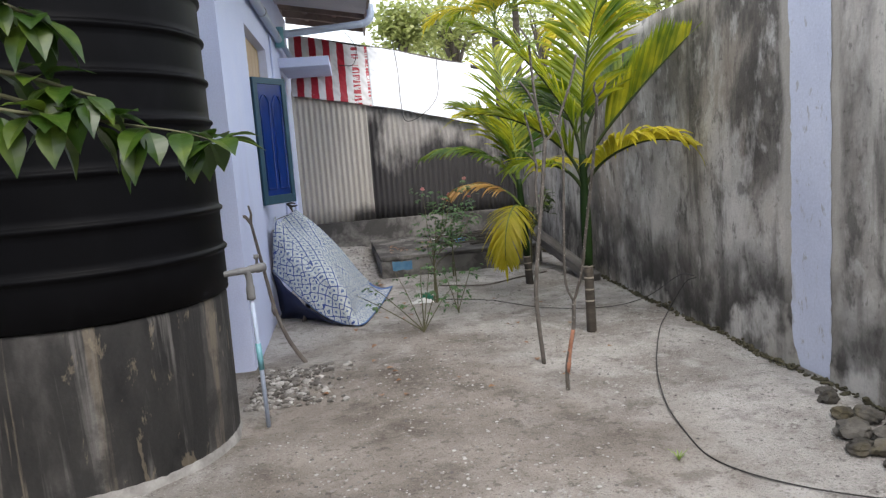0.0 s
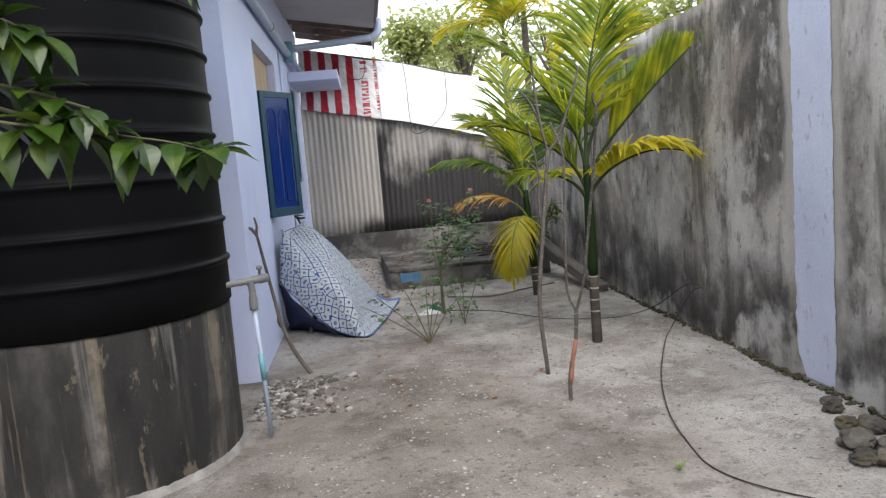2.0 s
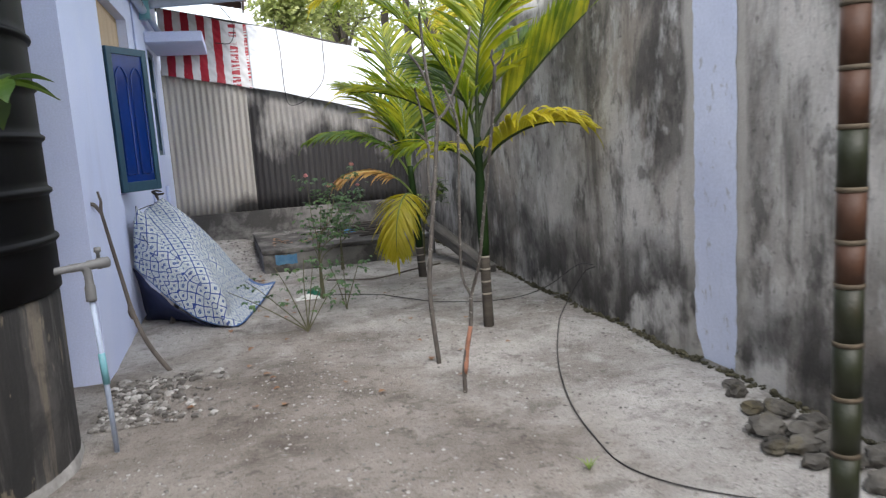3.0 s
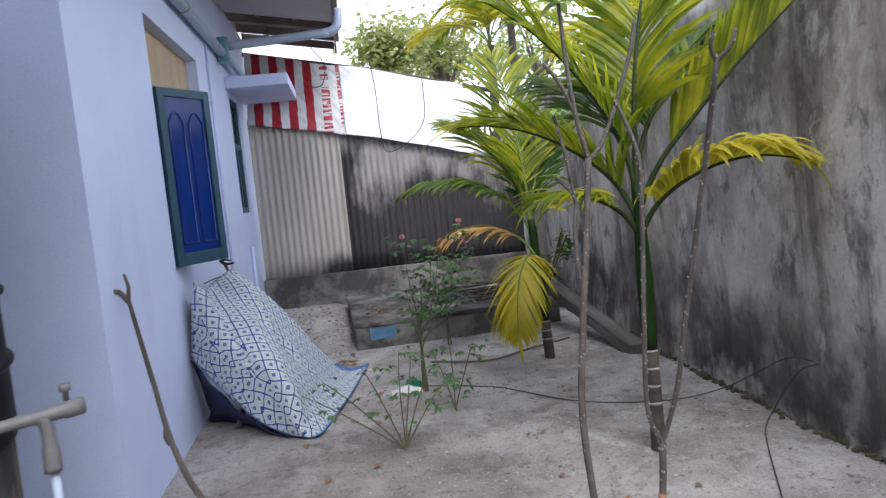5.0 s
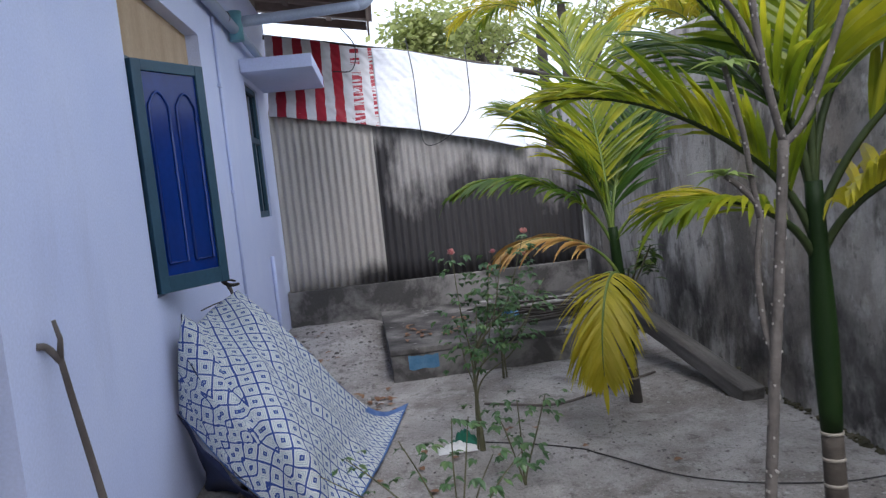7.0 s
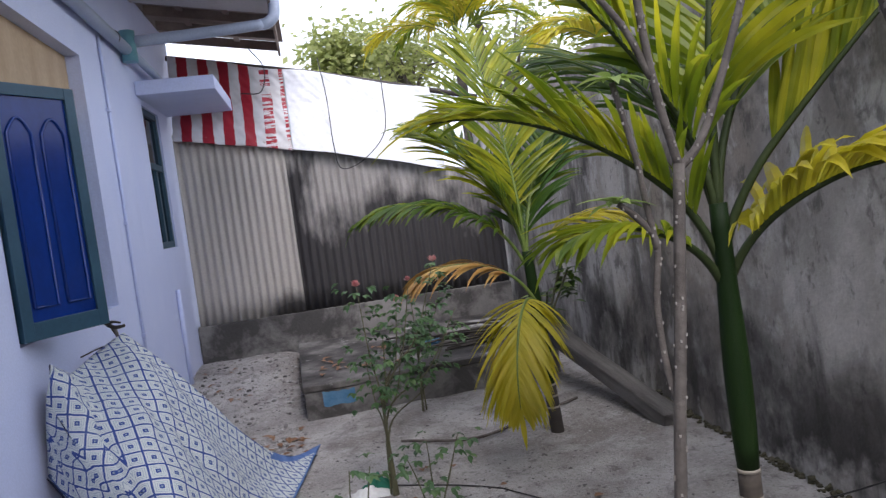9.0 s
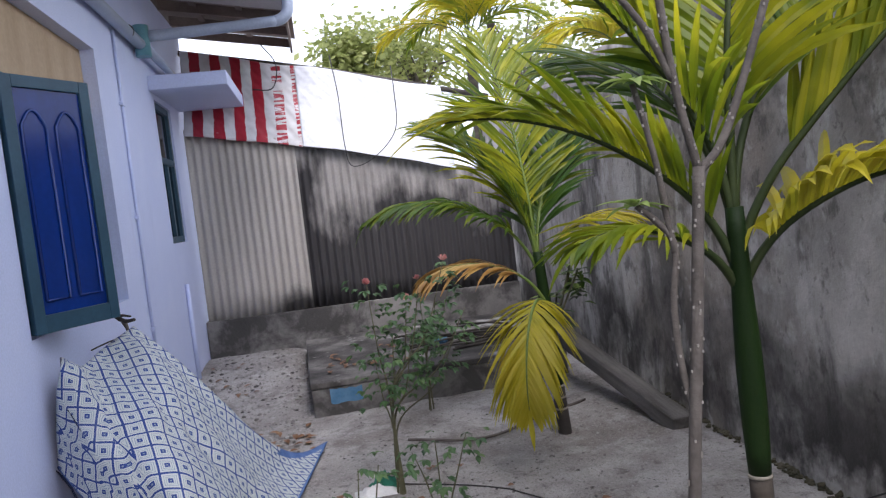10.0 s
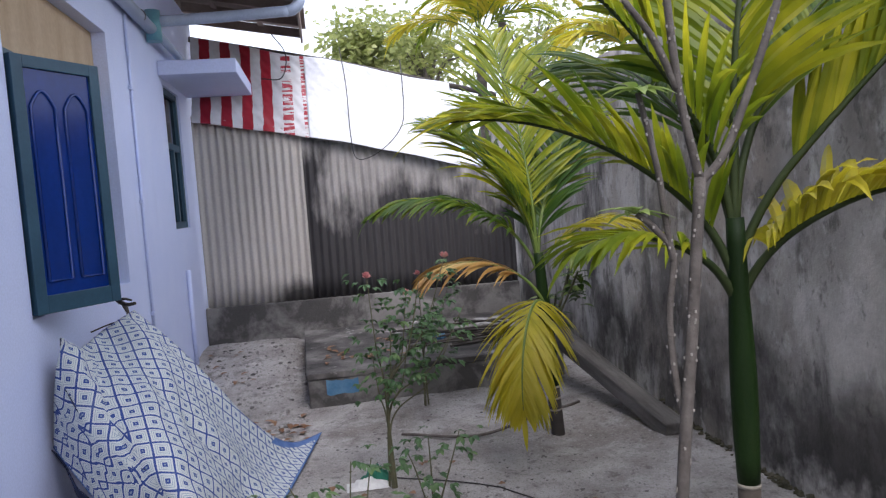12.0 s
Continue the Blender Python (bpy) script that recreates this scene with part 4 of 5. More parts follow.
def strip(bm, base, way, down, length, width, side, droop, seg=5):
    """One narrow leaflet, folded along its middle, bending towards the ground."""
    pts, p, d = [], base.copy(), way.normalized()
    for k in range(seg + 1):
        pts.append((p.copy(), d.copy()))
        d = (d + down * droop / seg).normalized()
        p = p + d * length / seg
    prev = None
    for k, (q, dd) in enumerate(pts):
        s = k / seg
        w = width * (0.35 + 0.65 * math.sin(min(1.0, s * 2.2) * math.pi / 2)) * (1 - max(0.0, (s - 0.45) / 0.55) ** 1.6)
        n = dd.cross(side).normalized()
        lat = n.cross(dd).normalized()
        row = [bm.verts.new(q - lat * w / 2 + n * w * 0.16), bm.verts.new(q), bm.verts.new(q + lat * w / 2 + n * w * 0.16)] if k < seg else [bm.verts.new(q)]
        if prev:
            if len(row) == 3:
                bm.faces.new((prev[0], prev[1], row[1], row[0]))
                bm.faces.new((prev[1], prev[2], row[2], row[1]))
            else:
                bm.faces.new((prev[0], prev[1], row[0]))
                bm.faces.new((prev[1], prev[2], row[0]))
        prev = row


def frond(parent, base, az, el, length, droop, mat, leaf_len=0.5, width=0.035, n=26, hang=0.7, raise_=0.35, bare=0.2, sweep=45, stem=RACHIS, seed=0, twist=0.0, thick=0.012):
    """A palm frond: a bending rachis with leaflets on both sides."""
    rng = random.Random(seed)
    a, e = radians(az), radians(el)
    p, line, steps = Vector(base), [], 24
    for k in range(steps + 1):
        s = k / steps
        ee = min(radians(87), e + radians(22) * max(0.0, 1 - s / 0.3)) - radians(droop) * s ** 1.5
        aa = a + radians(twist) * s
        d = Vector((math.cos(aa) * math.cos(ee), math.sin(aa) * math.cos(ee), math.sin(ee)))
        line.append((p.copy(), d))
        p = p + d * length / steps
    bm = bmesh.new()
    down = Vector((0, 0, -1))
    for k in range(n):
        s = bare + (1 - bare) * (k + 0.5) / n
        i = s * steps
        q, d = line[min(int(i), steps)]
        q = q + d * (i - int(i)) * length / steps
        flat = Vector((-math.sin(a), math.cos(a), 0))
        up = flat.cross(d) * -1
        if up.z < 0 and abs(el) < 80:
            up = -up
        ll = leaf_len * (0.55 + 0.45 * math.sin(math.pi * min(1, 0.15 + 0.9 * (s - bare) / (1 - bare)))) * (1 - 0.45 * max(0, s - 0.75) / 0.25)
        for sg in (-1, 1):
            sw = radians(sweep - 18 * s + rng.uniform(-7, 7))
            way = flat * sg * math.sin(sw) + d * math.cos(sw) + up * (raise_ + rng.uniform(-0.1, 0.1))
            strip(bm, q, way, down, ll * rng.uniform(0.85, 1.08), width * rng.uniform(0.8, 1.15), d, hang * rng.uniform(0.7, 1.3))
    q, d = line[-1]
    strip(bm, q, d, down, leaf_len * 0.5, width, Vector((-math.sin(a), math.cos(a), 0)), hang)
    ob = part("frond", bm, mat, parent)
    part("rachis", tube([q for q, _ in line], [thick * (1 - 0.75 * k / steps) for k in range(steps + 1)], 6), stem, ob)
    return ob


def palm(name, x, y, r, trunk_z, shaft_z, label, rings, lean=(0, 0), bark=None):
    pl = thing(name, x, y, 0, label, "palm tree")
    lx, ly = lean
    at = lambda z: (x + lx * z, y + ly * z, z)
    zs = [-0.05 + (trunk_z + 0.05) * k / 12 for k in range(13)]
    part("trunk", tube([at(z) for z in zs], [r * (1.12 - 0.12 * k / 12) for k in range(13)], 14), bark or TRUNK, pl)
    for k in range(rings):
        z = trunk_z * (0.3 + 0.7 * (k + 1) / rings)
        part("ring", tube([at(z - 0.006), at(z + 0.006)], r * 1.06, 14), TRUNK_RING, pl, "pale leaf-scar ring" if k == 0 else "")
    n = 10
    prof = [r * (0.98 + 0.22 * math.sin(math.pi * min(1, k / n * 1.5)) - 0.42 * max(0, k / n - 0.55)) for k in range(n + 1)]
    part("crownshaft", tube([at(trunk_z + (shaft_z - trunk_z) * k / n) for k in range(n + 1)], prof, 14), SHAFT, pl, "smooth dark green crownshaft")
    return pl


P1 = palm("areca_palm", 2.545, 5.30, 0.035, 0.51, 1.36, "young green areca palm growing from the sand", 4, (0.0, 0.02))
c1 = Vector((2.545, 5.33, 1.14))
frond(P1, c1, 172, 52, 1.12, 58, PALM_LIGHT, 0.46, 0.030, 42, 0.75, 0.42, 0.17, sweep=42, seed=1, stem=RACHIS_DARK, thick=0.016)
frond(P1, c1 + Vector((0, 0, 0.06)), 158, 70, 1.5, 42, PALM_LIGHT, 0.58, 0.034, 46, 0.8, 0.3, 0.2, sweep=48, seed=2, stem=RACHIS_DARK, thick=0.016)
frond(P1, c1 + Vector((0, 0, 0.17)), 30, 83, 1.7, 28, PALM_LIGHT, 0.64, 0.042, 44, 0.75, 0.2, 0.18, sweep=46, seed=3, stem=RACHIS_DARK, thick=0.016)
frond(P1, c1 + Vector((0, 0, 0.05)), -24, 50, 1.24, 8, PALM_LIGHT, 0.42, 0.028, 46, 0.1, 0.6, 0.3, sweep=16, seed=4, stem=RACHIS_DARK, thick=0.016)
frond(P1, c1 - Vector((0, 0, 0.06)), -26, 46, 0.92, 74, PALM_YELLOW, 0.42, 0.044, 36, 1.5, 1.0, 0.22, sweep=58, seed=5, stem=RACHIS_DARK, thick=0.016)
frond(P1, c1 + Vector((0, 0, 0.15)), 20, 64, 1.15, 40, PALM_GREEN, 0.46, 0.036, 38, 0.8, 0.3, 0.3, seed=6, stem=RACHIS_DARK, thick=0.016)
frond(P1, c1 - Vector((0, 0, 0.06)), 195, 42, 0.68, 62, PALM_LIGHT, 0.36, 0.026, 22, 1.0, 0.3, 0.3, seed=7, stem=RACHIS_DARK, thick=0.016)
frond(P1, c1 + Vector((0, 0, 0.13)), 100, 58, 1.2, 56, PALM_GREEN, 0.48, 0.036, 38, 0.85, 0.3, 0.3, seed=9, stem=RACHIS_DARK, thick=0.016)

P2 = palm("areca_palm", 2.58, 7.40, 0.038, 0.30, 1.12, "smaller areca palm with one yellowed drooping frond", 3, (-0.05, 0.0), DARK_WOOD)
c2 = Vector((2.52, 7.4, 0.99))
frond(P2, c2, 172, 50, 1.2, 80, PALM_GREEN, 0.36, 0.027, 47, 1.2, 0.4, 0.22, seed=11)
frond(P2, Vector((2.53, 7.37, 0.8)), -118, 5, 1.0, 105, PALM_YELLOW, 0.46, 0.03, 48, 0.95, 0.05, 0.12, sweep=50, seed=12)
frond(P2, Vector((2.53, 7.37, 0.82)), 178, 42, 0.85, 80, PALM_BROWN, 0.36, 0.022, 36, 1.0, 0.2, 0.25, seed=13)
frond(P2, c2, 150, 72, 1.2, 48, PALM_GREEN, 0.48, 0.034, 42, 0.7, 0.3, 0.2, seed=14)
frond(P2, c2, 100, 82, 1.6, 30, PALM_LIGHT, 0.6, 0.031, 44, 0.6, 0.3, 0.25, seed=15)
frond(P2, c2, 45, 66, 1.35, 42, PALM_GREEN, 0.5, 0.027, 30, 0.8, 0.3, 0.25, seed=16)
frond(P2, c2, -12, 48, 0.7, 66, PALM_YELLOW, 0.36, 0.022, 25, 1.0, 0.3, 0.25, seed=17)
frond(P2, c2, 40, 70, 1.05, 40, PALM_DARK, 0.46, 0.034, 34, 0.6, 0.25, 0.2, seed=18)
frond(P2, c2, 128, 64, 1.35, 46, PALM_LIGHT, 0.48, 0.028, 36, 0.85, 0.3, 0.28, seed=19)

# slim ringed palm stem close to the walk
STEM = surface("olive_palm_stem", [(0.3, (0.007, 0.010, 0.003)), (0.7, (0.02, 0.023, 0.008))], 5, 80, 0.5, 0.2, [((0.04, 0.027, 0.013), 6, (1, 1, 0.3), 0.55, 0.66, 0.6)], stretch=(1, 1, 0.3))
STEM_RING = surface("tan_stem_ring", [(0.3, (0.06, 0.046, 0.03)), (0.7, (0.12, 0.092, 0.06))], 8, 80, 0.8, 0.2)
P3 = thing("palm_stem", 2.505, 2.05, 0, "slim green and brown palm stem with pale rings", "palm tree")
z, k = -0.05, 0
rng = random.Random(5)
while z < 3.1:
    h = 0.14 + rng.uniform(-0.02, 0.03)
    part("segment", tube([(2.505, 2.05, z), (2.505, 2.05, z + h - 0.012)], 0.039 - 0.001 * z, 16), SHEATH if z > 1.24 or 0.90 < z < 1.12 else STEM, P3, "" if k else "green stem between two rings")
    part("ring", tube([(2.505, 2.05, z + h - 0.014), (2.505, 2.05, z + h)], 0.0405 - 0.001 * z, 16), STEM_RING, P3)
    z += h
    k += 1

# palms and trees beyond the fence and the wall
for x, y, zc, sc, seed, mats in ((3.6, 13.2, 3.6, 1.5, 30, (PALM_YELLOW, PALM_LIGHT)), (4.5, 15.3, 4.4, 1.7, 50, (PALM_LIGHT, PALM_YELLOW)), (4.5, 10.2, 2.7, 1.1, 70, (PALM_YELLOW, PALM_LIGHT))):
    pl = thing("areca_palm", x, y, 0, "tall yellow-green palm beyond the fence", "palm tree", "palms beyond the fence")
    part("trunk", tube([(x, y, -0.05), (x, y, zc)], 0.07, 10), TRUNK, pl)
    for k in range(11):
        frond(pl, (x, y, zc), 360 * k / 11 + seed, 74 - 9 * (k % 5), sc * (0.9 + 0.1 * (k % 3)), 92, mats[k % 2], 0.6 * sc / 1.5, 0.042, 26, 0.8, 0.3, 0.2, seed=seed + k)


def tree(x, y, h, spread, mat, seed, label):
    """A tapered trunk with limbs and a crown of many small leaves."""
    rng = random.Random(seed)
    tr = thing("tree", x, y, 0, label, "tree", "trees beyond the fence")
    part("trunk", tube(bend((x, y, -0.1), (x + 0.1, y, h * 0.3), (x, y + 0.1, h * 0.62)), [0.14 - 0.004 * k for k in range(17)], 8), BARK, tr)
    bm = bmesh.new()
    for k in range(16):
        a, e = rng.uniform(0, 6.283), rng.uniform(-0.1, 1.2)
        ln = spread * rng.uniform(0.5, 1.0)
        tip = Vector((x + ln * math.cos(a) * math.cos(e), y + ln * math.sin(a) * math.cos(e), h * 0.62 + ln * math.sin(e) * 0.9))
        mid = Vector((x, y, h * 0.55)).lerp(tip, 0.5) + Vector((0, 0, 0.15))
        if k < 9:
            part("limb", tube(bend((x, y, h * 0.5), mid, tip), [0.05 - 0.0025 * q for q in range(17)], 6), BARK, tr)
        for q in range(110):
            c = tip.lerp(mid, rng.random() ** 1.5) + Vector((rng.gauss(0, 0.28), rng.gauss(0, 0.28), rng.gauss(0, 0.24)))
            w = Vector((rng.uniform(-1, 1), rng.uniform(-1, 1), rng.uniform(-0.8, 0.3))).normalized()
            s = w.cross(Vector((rng.uniform(-1, 1), rng.uniform(-1, 1), 1))).normalized()
            ll, ww = rng.uniform(0.10, 0.2), rng.uniform(0.035, 0.06)
            bm.faces.new([bm.verts.new(c), bm.verts.new(c + w * ll * 0.5 + s * ww), bm.verts.new(c + w * ll), bm.verts.new(c + w * ll * 0.5 - s * ww)])
    part("crown", bm, mat, tr)


TREE_GREEN = leafy("tree_leaf", [(0.25, (0.12, 0.16, 0.05)), (0.55, (0.32, 0.36, 0.12)), (0.8, (0.55, 0.56, 0.26))], 2.0, 0.6)
tree(2.15, 16.5, 6.8, 0.45, TREE_GREEN, 8, "leafy green tree behind the fence")
tree(3.5, 17.5, 6.6, 1.3, TREE_GREEN, 9, "leafy green tree behind the fence")
tree(6.2, 19.5, 7.0, 2.0, TREE_GREEN, 4, "leafy green tree behind the fence")
tree(3.6, 22.5, 6.6, 1.4, TREE_GREEN, 5, "leafy green tree behind the fence")
tree(8.0, 15.5, 6.5, 2.0, TREE_GREEN, 6, "leafy green tree behind the boundary wall")
tree(6.4, 9.6, 5.4, 2.0, TREE_GREEN, 7, "leafy green tree close behind the boundary wall")

# ---- small plants ----
ROSE_LEAF = leafy("rose_leaf", [(0.25, (0.03, 0.075, 0.03)), (0.55, (0.07, 0.145, 0.05)), (0.8, (0.17, 0.25, 0.08))], 9, 0.3)
BROAD_LEAF = leafy("broad_leaf", [(0.25, (0.008, 0.026, 0.003)), (0.55, (0.026, 0.06, 0.006)), (0.8, (0.10, 0.14, 0.016))], 9, 0.3, 0.35)
LIME_LEAF = leafy("lime_leaf", [(0.25, (0.12, 0.2, 0.04)), (0.55, (0.22, 0.31, 0.07)), (0.8, (0.32, 0.38, 0.12))], 9, 0.4)
PINK = leafy("rose_petal", [(0.25, (0.55, 0.18, 0.2)), (0.55, (0.68, 0.32, 0.3)), (0.8, (0.7, 0.5, 0.42))], 20, 0.3)
TWIG = surface("green_twig", [(0.3, (0.07, 0.075, 0.035)), (0.7, (0.14, 0.13, 0.07))], 9, 80, 0.7, 0.2)
FRANGI = surface("knobbly_stem", [(0.3, (0.06, 0.052, 0.045)), (0.7, (0.135, 0.12, 0.105))], 14, 90, 0.8, 0.4)
SCAR = surface("leaf_scar", [(0.3, (0.20, 0.185, 0.165)), (0.7, (0.32, 0.30, 0.27))], 20, 90, 0.8, 0.1)


def blade(bm, base, way, length, width, up=None, curl=0.35):
    """One pointed oval leaf with a folded middle and a drooping tip."""
    d = way.normalized()
    up = (up or Vector((0, 0, 1))) - d * d.dot(up or Vector((0, 0, 1)))
    up = up.normalized() if up.length > 1e-3 else Vector((1, 0, 0))
    side = d.cross(up)
    prof = (0.06, 0.55, 0.88, 1.0, 0.93, 0.68, 0.32, 0.0)
    prev = None
    for k, w in enumerate(prof):
        s = k / (len(prof) - 1)
        q = base + d * length * s - up * curl * length * s * s
        row = [bm.verts.new(q - side * width * w / 2 + up * width * w * 0.14), bm.verts.new(q), bm.verts.new(q + side * width * w / 2 + up * width * w * 0.14)] if w else [bm.verts.new(q)]
        if prev:
            if w:
                bm.faces.new((prev[0], prev[1], row[1], row[0]))
                bm.faces.new((prev[1], prev[2], row[2], row[1]))
            else:
                bm.faces.new((prev[0], prev[1], row[0]))
                bm.faces.new((prev[1], prev[2], row[0]))
        prev = row


def rose(x, y, stems, label, flowers, seed, leaf_from=0.3, density=26):
    rng = random.Random(seed)
    ro = thing("rose_bush", x, y, 0, label, "rose bush", "rose bushes")
    for k, (dx, dy, h) in enumerate(stems):
        base = Vector((x + rng.uniform(-0.02, 0.02), y + rng.uniform(-0.02, 0.02), -0.02))
        tip = Vector((x + dx, y + dy, h))
        knee = 0.48 if h > 0.6 else 0.08
        line = bend(base, Vector((x + dx * 0.06, y + dy * 0.06, h * knee)), base.lerp(tip, 0.6) + Vector((0, 0, 0.08 * h)), tip, n=8)
        st = part("stem", tube(line, [0.0065 - 0.00018 * q for q in range(len(line))], 6), TWIG, ro)
        bm = bmesh.new()
        for q in range(density):
            s = leaf_from + (1 - leaf_from) * rng.random() ** 0.8
            p = along(line, s)
            a = rng.uniform(0, 6.283)
            w = Vector((math.cos(a), math.sin(a), rng.uniform(0.0, 0.7)))
            tw = p + w * rng.uniform(0.04, 0.13)
            for j in (-1, 0, 1):
                ww = Vector((math.cos(a + j * 0.9), math.sin(a + j * 0.9), rng.uniform(-0.5, 0.2)))
                blade(bm, tw, ww, rng.uniform(0.03, 0.052), rng.uniform(0.02, 0.031))
        part("leaves", bm, ROSE_LEAF, st)
        if k < flowers:
            bm = bmesh.new()
            for j in range(14):
                a, e = rng.uniform(0, 6.283), rng.uniform(0.1, 1.2)
                blade(bm, tip, Vector((math.cos(a) * math.cos(e), math.sin(a) * math.cos(e), math.sin(e))), 0.035, 0.034, curl=-0.4)
            part("bloom", bm, PINK, st, "faded pink bloom")


rose(1.285, 5.81, [(-0.42, 0.1, 0.42), (-0.2, -0.05, 0.52), (0.02, 0.05, 0.55), (0.16, -0.05, 0.42), (0.30, 0.1, 0.36), (-0.55, 0.2, 0.33), (0.1, 0.2, 0.5)], "sparse rose bush with thin bare stems in the sand", 0, 21, 0.5, 8)
rose(1.52, 6.92, [(0.14, 0.0, 1.0), (0.37, 0.1, 1.17), (-0.05, 0.05, 1.1), (0.44, 0.0, 0.92), (0.04, -0.1, 0.84), (0.2, -0.1, 1.08), (0.42, 0.25, 0.75), (-0.05, 0.2, 0.72), (0.15, 0.1, 0.8)], "tall leafy rose bush with faded pink blooms", 3, 22, 0.52, 26)
rose(1.9, 8.35, [(0.0, 0.0, 0.95), (0.25, 0.1, 0.9), (0.1, -0.1, 0.8)], "leafy rose bush beside the cement box", 2, 23, 0.35, 30)
rose(1.66, 6.4, [(0.0, 0.0, 0.42), (0.16, 0.1, 0.4), (-0.1, 0.08, 0.36)], "small rose bush in the sand", 0, 24, 0.3, 14)


def frangipani(x, y, lines, label, seed, leaves=()):
    rng = random.Random(seed)
    fr = thing("frangipani_sapling", x, y, 0, label, "sapling", "frangipani saplings")
    for k, (pts, r0, r1) in enumerate(lines):
        line = bend(*pts, n=8)
        st = part("stem", tube(line, [r0 + (r1 - r0) * q / (len(line) - 1) * (1 + 0.05 * rng.uniform(-1, 1)) for q in range(len(line))], 10), FRANGI, fr)
        bm = bmesh.new()
        for q in range(int(60 * (line[0] - line[-1]).length)):
            s = rng.random()
            p = along(line, s)
            a = rng.uniform(0, 6.283)
            c = p + (r0 + (r1 - r0) * s) * Vector((math.cos(a), math.sin(a), 0))
            for v in bmesh.ops.create_cube(bm, size=1)["verts"]:
                v.co = c + Vector((v.co.x * 0.004, v.co.y * 0.004, v.co.z * 0.006))
        tagged(part("bark_scar", bm, SCAR, st, "pale raised leaf scars"), kind="stuff")
    for c, n, ln, mat in leaves:
        bm = bmesh.new()
        for q in range(n):
            a = 6.283 * q / n + rng.uniform(-0.3, 0.3)
            blade(bm, Vector(c), Vector((math.cos(a), math.sin(a), rng.uniform(0.1, 0.8))), ln * rng.uniform(0.7, 1.1), ln * 0.34, curl=0.5)
        part("leaf_tuft", bm, mat, fr, "tuft of young green leaves")


frangipani(1.99, 4.65, [([(1.988, 4.65, -0.03), (1.962, 4.66, 0.45), (2.01, 4.69, 0.85), (2.054, 4.71, 1.14), (2.097, 4.72, 1.49)], 0.015, 0.013),
                        ([(2.097, 4.72, 1.48), (2.06, 4.72, 1.66), (2.035, 4.71, 1.86), (2.02, 4.70, 2.1)], 0.010, 0.008),
                        ([(2.097, 4.72, 1.48), (2.15, 4.72, 1.53), (2.204, 4.72, 1.635), (2.296, 4.71, 1.874), (2.33, 4.70, 2.02)], 0.010, 0.008),
                        ([(2.03, 4.70, 0.95), (2.022, 4.73, 1.05), (2.02, 4.74, 1.19), (2.035, 4.74, 1.324), (2.0, 4.75, 1.385), (1.965, 4.76, 1.42)], 0.009, 0.007),
                        ([(2.035, 4.74, 1.31), (2.02, 4.74, 1.42), (2.003, 4.73, 1.52), (1.968, 4.73, 1.68)], 0.008, 0.0065),
                        ([(2.055, 4.72, 1.68), (2.01, 4.73, 1.79), (1.95, 4.74, 1.88)], 0.009, 0.007)], "bare forked frangipani sapling with knobbly grey stems", 31,
           [((1.968, 4.73, 1.685), 9, 0.085, LIME_LEAF), ((1.96, 4.76, 1.42), 9, 0.085, LIME_LEAF), ((2.02, 4.70, 2.1), 8, 0.12, LIME_LEAF)])
frangipani(1.98, 4.08, [([(1.978, 4.08, -0.03), (1.985, 4.08, 0.15), (2.03, 4.08, 0.35), (2.044, 4.08, 0.54)], 0.0122, 0.0115),
                        ([(2.044, 4.08, 0.525), (1.99, 4.05, 0.66), (1.98, 4.0, 0.95), (1.985, 3.96, 1.31), (1.98, 3.95, 1.47), (1.92, 3.94, 1.63)], 0.0079, 0.0065),
                        ([(2.044, 4.08, 0.525), (2.085, 4.03, 0.72), (2.10, 3.97, 0.95), (2.12, 3.83, 1.39), (2.10, 3.68, 1.69)], 0.0086, 0.0079),
                        ([(2.10, 3.685, 1.68), (2.08, 3.67, 1.72), (2.085, 3.66, 1.755)], 0.0065, 0.0050),
                        ([(2.10, 3.685, 1.68), (2.125, 3.66, 1.71), (2.14, 3.65, 1.755)], 0.0065, 0.0050)], "bare frangipani cutting that forks low above the sand", 32)

peel = part("bare_bark", tube(bend((1.983, 4.08, 0.10), (2.005, 4.08, 0.24), (2.031, 4.08, 0.36)), [0.0128, 0.0135, 0.015, 0.0165, 0.015, 0.0135, 0.013, 0.013, 0.0128, 0.0128, 0.0127, 0.0127, 0.0126, 0.0126, 0.0125, 0.0125, 0.0124], 10),
            surface("reddish_bark", [(0.35, (0.2, 0.085, 0.05)), (0.65, (0.36, 0.17, 0.11))], 14, 80, 0.8, 0.3), bpy.data.objects["frangipani_sapling.001"], "reddish peeled patch of bark")

# broad-leaved shrub by the beam
rng = random.Random(41)
shrub = thing("shrub", 2.85, 8.2, 0, "small light green shrub beside the weathered beam", "shrub")
for k in range(5):
    tip = Vector((2.85 + rng.uniform(-0.15, 0.22), 8.2 + rng.uniform(-0.2, 0.2), rng.uniform(0.7, 1.05)))
    st = part("stem", tube(bend((2.8, 8.2, -0.02), (2.82, 8.2, 0.4), tip), 0.007, 6), TWIG, shrub)
    bm = bmesh.new()
    for q in range(16):
        a = rng.uniform(0, 6.283)
        blade(bm, tip + Vector((0, 0, -rng.uniform(0, 0.25))), Vector((math.cos(a), math.sin(a), rng.uniform(-0.1, 0.5))), rng.uniform(0.09, 0.14), 0.05)
    part("leaves", bm, LIME_LEAF if k % 2 else BROAD_LEAF, st)

